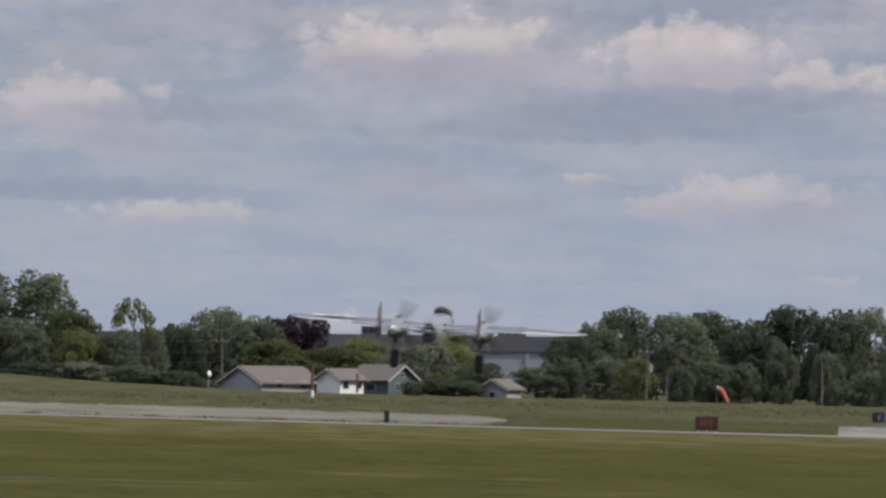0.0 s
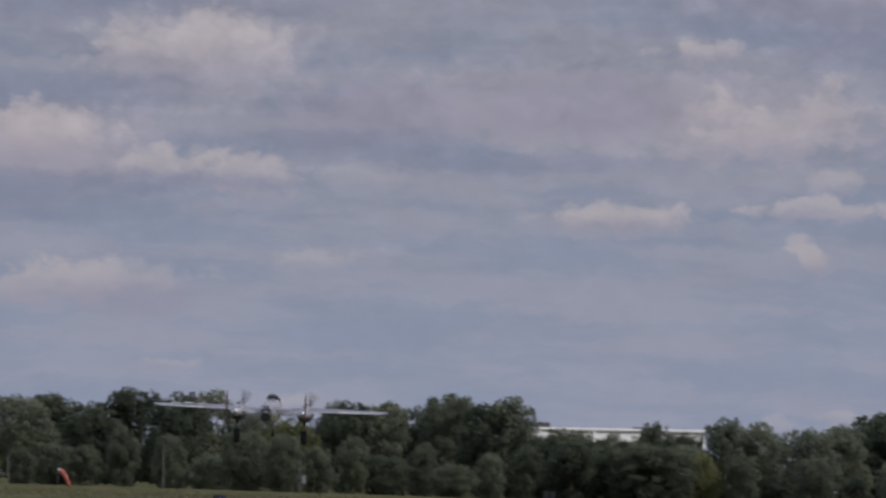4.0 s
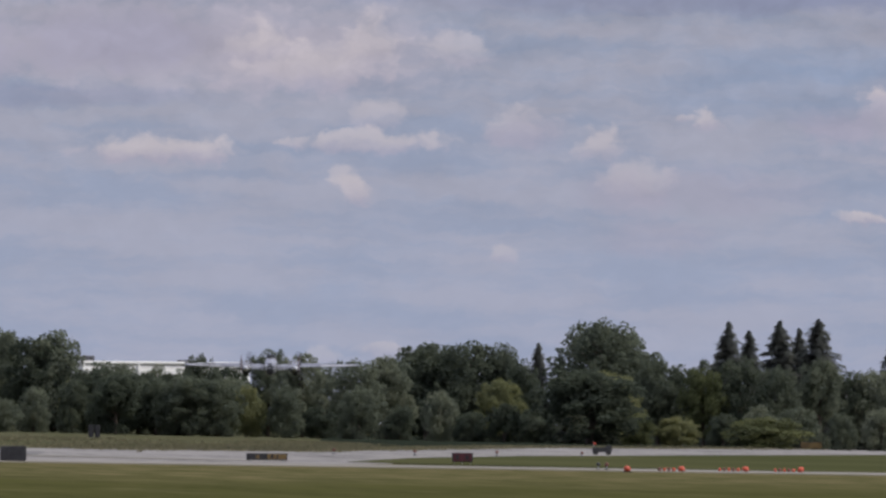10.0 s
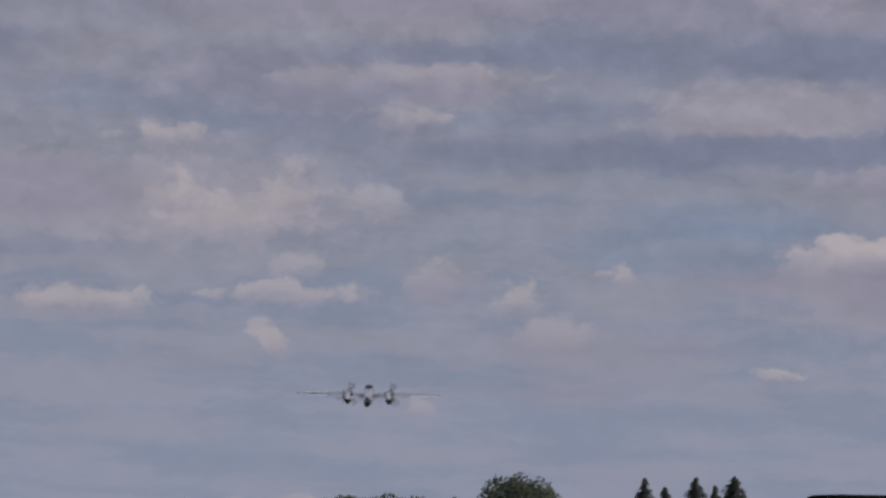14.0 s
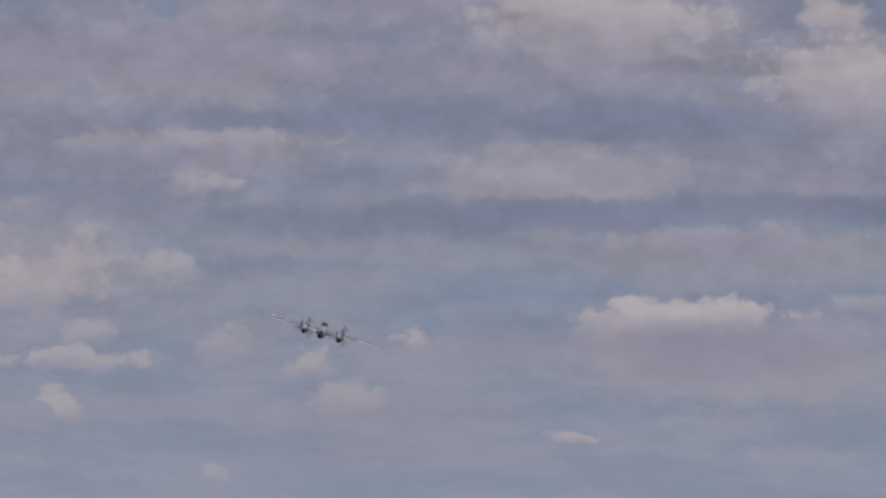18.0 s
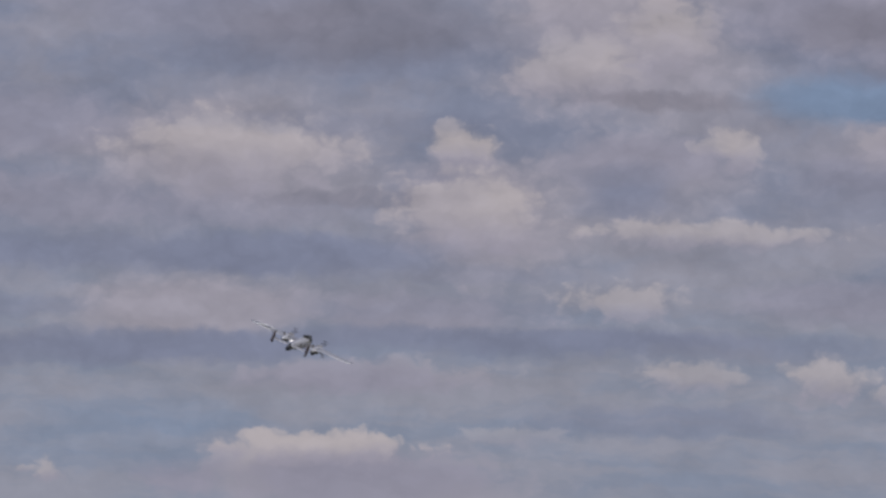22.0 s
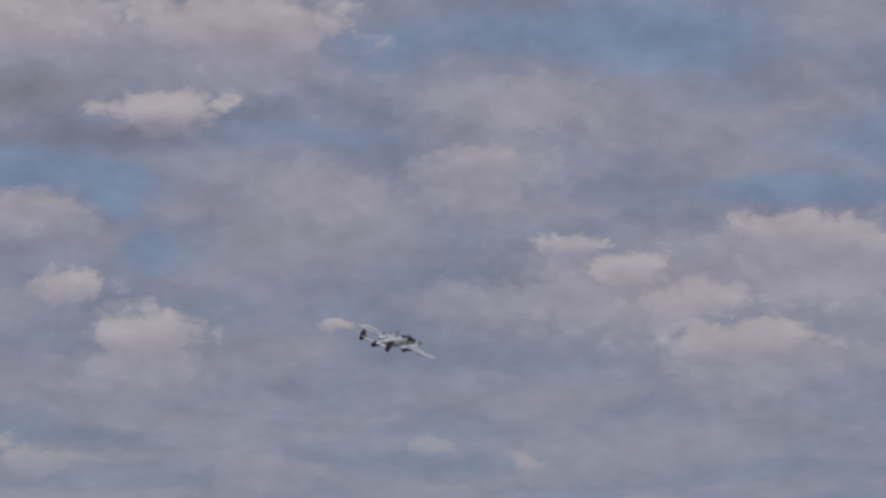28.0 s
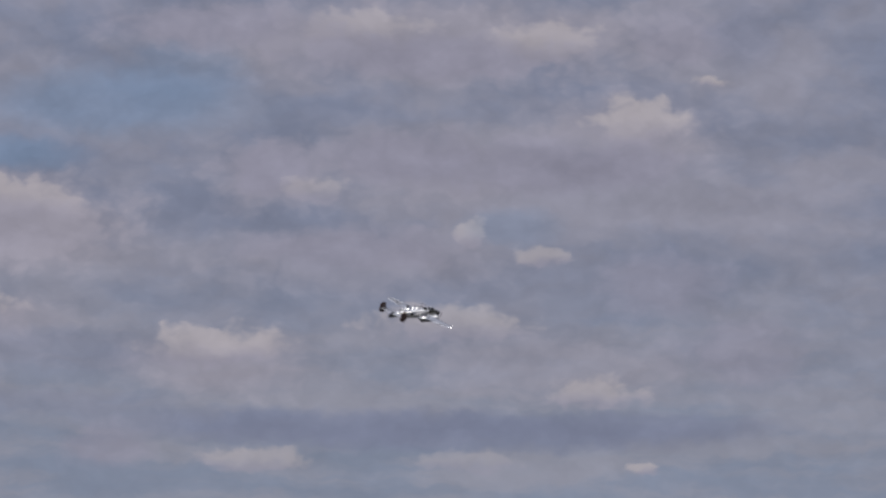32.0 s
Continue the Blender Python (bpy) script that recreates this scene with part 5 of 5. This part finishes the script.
FUS = [(6.30, 0.12, -0.30, 0.00), (6.05, 0.34, -0.52, 0.22), (5.4, 0.52, -0.72, 0.45), (4.4, 0.62, -0.85, 0.62), (3.6, 0.70, -0.95, 0.78), (2.6, 0.74, -1.02, 0.92), (1.4, 0.74, -1.05, 0.98), (0.0, 0.74, -1.06, 0.98),
       (-1.6, 0.73, -1.02, 0.95), (-3.4, 0.68, -0.88, 0.90), (-5.2, 0.58, -0.62, 0.84), (-7.0, 0.50, -0.50, 0.76), (-8.6, 0.45, -0.50, 0.66), (-9.3, 0.42, -0.50, 0.54), (-9.7, 0.34, -0.44, 0.36)]
part("fuselage", loft([oval(y, w, a, b, 24, 0.5) for y, w, a, b in FUS]), BODY, plane, "riveted polished metal body", smooth=True)
nose = part("nose_glazing", loft([oval(y, w + 0.015, a - 0.015, b + 0.015, 24, 0.4) for y, w, a, b in ((6.40, 0.10, -0.28, -0.02), (6.1, 0.345, -0.52, 0.23), (5.5, 0.51, -0.71, 0.43), (4.75, 0.59, -0.81, 0.56))]), GLASS, plane, "framed dark nose glazing", smooth=True)
for y in (5.35, 4.85):
    part("frame_ring", loft([oval(y - 0.03, 0.535 + (5.35 - y) * 0.1, -0.74 - (5.35 - y) * 0.16, 0.46 + (5.35 - y) * 0.2, 24, 0.4), oval(y + 0.03, 0.53 + (5.35 - y) * 0.1, -0.73 - (5.35 - y) * 0.16, 0.45 + (5.35 - y) * 0.2, 24, 0.4)]), ALU_DULL, nose)
cockpit = part("cockpit_canopy", loft([oval(4.35, 0.30, 0.35, 0.72, 16), oval(3.95, 0.52, 0.40, 1.12, 16), oval(3.2, 0.58, 0.45, 1.22, 16), oval(2.6, 0.50, 0.5, 1.08, 16)]), GLASS, plane, "dark framed cockpit glazing", smooth=True)
for y in (3.9, 3.3, 2.85):
    part("canopy_frame", loft([oval(y - 0.04, 0.575, 0.44, 1.235 - abs(y - 3.4) * 0.12, 16), oval(y + 0.04, 0.575, 0.44, 1.235 - abs(y - 3.4) * 0.12, 16)]), ALU_DULL, cockpit)


def arc(y, hw, z0, z1, a0, a1, thick=0.02, n=12, x=0.0, square=0.5):
    """A thin crescent that hugs part of a body section, from one angle to another."""
    ring = []
    for grow, order in ((thick, range(n)), (0.0, range(n - 1, -1, -1))):
        for i in order:
            a = radians(a0 + (a1 - a0) * i / (n - 1))
            k = 1 + square * abs(math.sin(2 * a)) * 0.22
            ring.append((x + math.cos(a) * (hw * k + grow), y, (z0 + z1) / 2 + math.sin(a) * ((z1 - z0) / 2 * k + grow)))
    return ring


part("anti_glare_panel", loft([arc(y, w, a, b, 18, 162) for y, w, a, b in ((5.05, 0.55, -0.76, 0.50), (4.4, 0.62, -0.85, 0.62), (3.6, 0.70, -0.95, 0.78), (2.6, 0.74, -1.02, 0.92), (2.1, 0.74, -1.035, 0.95))]), OLIVE, plane, "matt dark paint over the nose and cockpit", smooth=True)
turret = bmesh.new()
bmesh.ops.create_uvsphere(turret, u_segments=18, v_segments=10, radius=0.52, matrix=Matrix.Translation((0, 1.25, 1.05)) @ Matrix.Diagonal((1.0, 1.05, 0.74, 1)))
tur = part("dorsal_turret", turret, GLASS, plane, "dark glass dome turret", smooth=True)
part("turret_ring", rod((0, 1.25, 0.84), (0, 1.25, 0.94), 0.58, 0.56, 24), ALU_DULL, tur)
for s in (-1, 1):
    part("gun", rod((s * 0.16, 1.6, 1.2), (s * 0.16, 2.6, 1.28), 0.03, 0.025, 8), BLACK, tur)
tail = bmesh.new()
bmesh.ops.create_uvsphere(tail, u_segments=16, v_segments=10, radius=0.42, matrix=Matrix.Translation((0, -9.15, 0.44)) @ Matrix.Diagonal((0.82, 1.25, 0.95, 1)))
tg = part("tail_gun_canopy", tail, GLASS, plane, "dark tail gunner glazing", smooth=True)
part("gun_boot", rod((0, -9.2, -0.12), (0, -10.05, -0.17), 0.46, 0.38, 18), BLACK, tg, "black gun cover")
for s in (-1, 1):
    part("gun", rod((s * 0.12, -9.9, -0.12), (s * 0.12, -10.9, -0.12), 0.03, 0.03, 8), BLACK, tg)
    part("waist_window", box(0.06, 1.0, 0.62, (s * 0.70, -3.3, -0.1), 0.03), GLASS, plane, "dark side window")
part("belly_hatch", box(0.9, 1.6, 0.05, (0, -4.4, -0.80), 0.02, turn=pose(0, 0, 0, -8, 0, 0)), ALU_DULL, plane)

for s, side in ((-1, "left"), (1, "right")):
    secs = [foil(s * x, yl, ch, z + 0.14, th, slope=0.075) for x, yl, ch, z, th in ((0.3, 1.45, 3.45, -0.12, 0.15), (2.95, 1.25, 3.15, 0.12, 0.145), (3.9, 1.15, 2.95, 0.15, 0.14), (6.6, 0.80, 2.35, 0.14, 0.125), (9.2, 0.45, 1.75, 0.13, 0.11), (10.0, 0.30, 1.35, 0.13, 0.09), (10.28, 0.05, 0.85, 0.13, 0.06))]
    wing = part("wing", loft(secs), SKIN, plane, "tapered polished metal wing", smooth=True)
    xs_, leads, chords, lifts, thick = (6.6, 9.2, 10.0), (0.80, 0.45, 0.30), (2.35, 1.75, 1.35), (0.14, 0.13, 0.13), (0.125, 0.11, 0.09)
    rings = []
    for x in (5.9, 6.6, 7.6, 8.6, 9.2, 9.75):
        lead, ch = (0.80 + (6.6 - x) * 0.13, 2.35 + (6.6 - x) * 0.23) if x < 6.6 else (np.interp(x, xs_, leads), np.interp(x, xs_, chords))
        sec = foil(s * x, lead, ch, np.interp(x, xs_, lifts) + 0.14, np.interp(x, xs_, thick), slope=0.075)[6:12]
        rings.append([(q[0], q[1] - (0.03 if i in (2, 3) else 0), q[2] + (0.016 if i < 3 else -0.016)) for i, q in enumerate(sec)])
    part("aileron", loft(rings), SILVER_PAINT, wing, "pale silver aileron")
    part("aileron_gap", box(4.0, 0.03, 0.02, (s * 7.6, -1.02, 0.235), 0.0, turn=pose(0, 0, 0, 0, 0, s * 5.5)), BLACK, wing)
    part("flap", box(1.35, 0.55, 0.05, (s * 1.5, -1.95, -0.26), 0.015, turn=pose(0, 0, 0, 12, -s * 5, 0)), ALU_DULL, wing)
    # the outer flap is a darker grey than the inner one
    part("flap", box(2.0, 0.5, 0.05, (s * 4.9, -1.45, 0.06), 0.015, turn=pose(0, 0, 0, 8, 0, s * 4)), DARK_METAL, wing)
    nx = s * 2.95
    NAC = [(2.75, 0.52, -0.72, 0.32), (2.62, 0.66, -0.86, 0.46), (2.2, 0.71, -0.92, 0.52), (1.55, 0.70, -0.92, 0.50), (0.6, 0.64, -0.92, 0.44), (-0.8, 0.58, -0.90, 0.36), (-2.0, 0.48, -0.74, 0.28), (-3.0, 0.32, -0.48, 0.18), (-3.75, 0.08, -0.18, 0.06)]
    nac = part("engine_nacelle", loft([oval(y, w, a, b, 20, 0.25, nx) for y, w, a, b in NAC]), BODY, plane, "polished rounded engine nacelle", smooth=True)
    part("cowl_mouth", rod((nx, 2.66, -0.2), (nx, 2.78, -0.2), 0.5, 0.47, 24), BLACK, nac, "dark engine opening")
    part("exhaust_stain", box(0.16, 0.9, 0.1, (nx + s * 0.62, 1.0, 0.02), 0.04), BLACK, nac, "dark exhaust shroud")
    # black underside skin: exhaust soot, with the wheel bay's shade painted in
    part("wheel_bay", loft([arc(y, w, a, b, 195, 345, 0.03, 14, nx, 0.25) for y, w, a, b in NAC[4:8]]), BLACK, nac, "sooty black skin that also paints in the open wheel bay's dark", smooth=True)
    part("intake", box(0.34, 1.3, 0.22, (nx, 1.7, 0.42), 0.08), ALU_DULL, nac)
    # fin with its red rudder
    fx = s * 3.42
    fin = part("fin", loft([[(fx + q[2] * 0.9, q[1], z) for q in foil(0, yl, ch, 0, 0.05)] for z, yl, ch in ((-0.42, -8.75, 0.75), (-0.25, -8.35, 1.55), (0.6, -8.05, 1.95), (1.3, -8.25, 1.65), (1.85, -8.6, 1.15), (2.05, -8.85, 0.7))]), RED_PAINT, plane, "dark red painted fin", smooth=True)
    part("rudder", box(0.07, 0.5, 1.75, (fx, -9.95, -0.05), 0.02), RED_PAINT, fin)
    part("tab", box(0.09, 0.05, 1.72, (fx, -10.21, -0.03), 0.01), RUDDER_RED, fin, "faded red trailing edge")
part("tailplane", loft([foil(x, yl, ch, 0.56, 0.09) for x, yl, ch in ((-3.4, -8.25, 1.35), (-1.5, -8.0, 1.75), (0, -7.85, 1.95), (1.5, -8.0, 1.75), (3.4, -8.25, 1.35))]), SKIN, plane, "polished metal tailplane", smooth=True)
for s in (-1, 1):
    part("elevator", box(2.7, 0.5, 0.06, (s * 1.85, -9.75, 0.54), 0.02), SILVER_PAINT, plane)

# white star and bars on the port wing's upper side
star = bmesh.new()
bmesh.ops.create_circle(star, cap_ends=True, segments=28, radius=0.62)
badge = part("insignia_disc", star, NAVY, plane, "dark blue wing disc", pose(-7.25, -0.25, 0.40, 1.0, -0.5, 0))
sb = bmesh.new()
sb.faces.new([sb.verts.new((math.sin(math.pi * i / 5) * (0.61 if i % 2 == 0 else 0.30), math.cos(math.pi * i / 5) * (0.61 if i % 2 == 0 else 0.30), 0.006)) for i in range(10)][::-1])
bmesh.ops.recalc_face_normals(sb, faces=sb.faces)
part("star", sb, WHITE, badge, "white star")
for s in (-1, 1):
    part("bar", box(0.8, 0.46, 0.012, (s * 1.1, 0, 0.0)), WHITE, badge, "white bar")

# propellers turn, the landing gear folds back into the nacelles
props, gears = [], []
for s in (-1, 1):
    hub = rod((0, -0.12, 0), (0, 0.32, 0), 0.16, 0.05, 14)
    prop = part("propeller", hub, BLACK, plane, "three-bladed black propeller", pose(s * 2.95, 2.95, -0.2))
    for k in range(3):
        rot = Matrix.Rotation(k * 2 * math.pi / 3, 4, "Y")
        bl = loft([[(-w / 2, 0.03, r_), (0, -0.02, r_), (w / 2, -0.03, r_), (0, 0.02, r_)] for r_, w in ((0.12, 0.14), (0.5, 0.24), (1.1, 0.30), (1.6, 0.26), (1.9, 0.12))])
        bl.transform(rot)
        part("blade", bl, BLACK, prop, "black propeller blade")
    props.append((s, prop))
    leg = part("main_gear_leg", rod((0, 0, 0.1), (0, 0.05, -1.65), 0.11, 0.08, 12), ALU_DULL, plane, "main landing gear leg", pose(s * 2.95, -0.35, -0.65))
    part("brace", rod((0, 0.0, -0.95), (0, 0.85, -0.05), 0.05, 0.05, 8), ALU_DULL, leg)
    tyre = bmesh.new()
    prof = [(0.25, -0.2), (0.42, -0.27), (0.56, -0.26), (0.63, -0.14), (0.64, 0.0), (0.63, 0.14), (0.56, 0.26), (0.42, 0.27), (0.25, 0.2)]
    rg = [[tyre.verts.new((px, math.cos(q) * rad, math.sin(q) * rad)) for rad, px in prof] for q in [2 * math.pi * j / 28 for j in range(28)]]
    for j in range(28):
        for i in range(len(prof)):
            tyre.faces.new((rg[j][i], rg[j][(i + 1) % 9], rg[(j + 1) % 28][(i + 1) % 9], rg[(j + 1) % 28][i]))
    part("tyre", tyre, RUBBER, leg, "black rubber tyre", Matrix.Translation((0, 0.05, -1.65)), True)
    part("hub_cap", rod((-0.13, 0.05, -1.65), (0.13, 0.05, -1.65), 0.26, 0.26, 18), ALU_DULL, leg)
    gears.append((leg, s * 2.95, -0.35, -0.65))
    # added black plate that imitates the dark inside of the open gear bay
    part("bay_plate", box(0.26, 0.06, 0.5, (0, -0.16, -0.55), 0.02), BLACK, leg, "added black plate for the shade inside the open gear bay")
    for e in (-1, 1):
        part("gear_door", box(0.05, 0.9, 0.62, (e * 0.55, -0.45, -0.72), 0.015, turn=pose(0, 0, 0, 0, e * -24, 0)), ALU_DULL, leg, "open landing gear door")
nleg = part("nose_gear_leg", rod((0, 0, 0.1), (0, 0.1, -1.15), 0.08, 0.06, 12), ALU_DULL, plane, "nose landing gear leg", pose(0, 3.9, -0.85))
part("tyre", rod((-0.13, 0.1, -1.2), (0.13, 0.1, -1.2), 0.42, 0.42, 24), RUBBER, nleg, "black rubber nose tyre")
gears.append((nleg, 0, 3.9, -0.85))

FLIGHT = [
    (0.0, -0.2, 780.0, 6.1, 3.2, 3.1, -4.2),
    (1.0, 10.9, 829.9, 6.75, 2.5, 1.0, -5.3),
    (2.0, 21.4, 881.7, 7.9, 2.2, -0.5, -6.0),
    (3.0, 32.3, 935.4, 7.9, 2.4, -1.1, -5.8),
    (4.0, 42.8, 989.1, 7.5, 2.6, 1.5, -5.4),
    (4.5, 48.0, 1016.9, 7.3, 2.7, 2.0, -5.2),
    (6.5, 70.8, 1129.8, 8.4, 1.8, 2.7, -4.8),
    (7.0, 76.4, 1157.5, 8.5, 1.6, 2.3, -4.6),
    (8.0, 88.0, 1216.8, 7.6, 1.8, 1.5, -4.7),
    (9.0, 100.1, 1278.1, 6.8, 2.2, 0.5, -5.0),
    (10.0, 112.3, 1340.3, 7.2, 3.0, -0.1, -5.3),
    (11.0, 124.2, 1404.5, 9.6, 4.5, -0.6, -5.7),
    (12.0, 136.3, 1468.7, 14.0, 6.0, -0.4, -6.1),
    (13.0, 148.3, 1532.8, 20.0, 6.6, -0.2, -6.6),
    (14.0, 159.5, 1597.1, 25.8, 7.0, 0.0, -6.8),
    (14.5, 165.4, 1629.2, 29.1, 7.0, 0.4, -6.9),
    (16.5, 188.8, 1745.9, 40.8, 6.5, 7.4, -6.9),
    (17.0, 195.0, 1774.8, 43.7, 5.9, 11.4, -6.8),
    (18.0, 209.0, 1831.7, 50.8, 5.2, 14.9, -7.5),
    (19.0, 225.8, 1887.4, 58.5, 6.5, 20.6, -8.1),
    (20.0, 245.4, 1941.9, 66.1, 7.8, 25.1, -11.0),
    (21.0, 270.0, 1994.7, 72.3, 8.0, 23.9, -15.6),
    (22.0, 297.7, 2046.1, 79.4, 8.3, 22.7, -20.1),
    (23.0, 329.8, 2095.8, 85.5, 8.1, 24.0, -24.3),
    (24.0, 365.6, 2143.7, 91.0, 7.2, 24.4, -29.0),
    (25.0, 405.5, 2189.6, 96.5, 6.3, 24.5, -32.0),
    (25.5, 426.6, 2211.9, 99.1, 6.4, 24.1, -34.2),
    (27.5, 519.2, 2295.8, 106.5, 6.1, 22.5, -42.4),
    (28.0, 543.5, 2315.5, 107.8, 6.1, 21.9, -44.3),
    (29.0, 596.7, 2352.8, 110.2, 6.3, 21.9, -47.5),
    (30.0, 652.0, 2387.9, 113.0, 5.9, 21.8, -51.6),
    (31.0, 710.2, 2420.5, 114.7, 5.7, 21.3, -55.6),
    (32.0, 770.6, 2450.5, 116.6, 5.4, 20.9, -59.1),
]


def motions():
    walk(plane, [(t, pose(x, y, z, rx, ry, rz)) for t, x, y, z, rx, ry, rz in FLIGHT])
    for s, prop in props:
        walk(prop, [(i / FPS, pose(s * 2.95, 2.95, -0.2, 0, (i * 82 + 20) % 360, 0)) for i in range(961)])
    for leg, x, y, z in gears:
        walk(leg, [(t, pose(x, y, z + (0.55 * q if x else 0.35 * q), -82 * q, 0, 0)) for t, q in ((0, 0), (3.2, 0.0), (4.6, 0.12), (6.2, 0.40), (7.6, 0.72), (9.2, 1), (32, 1))])


motions()
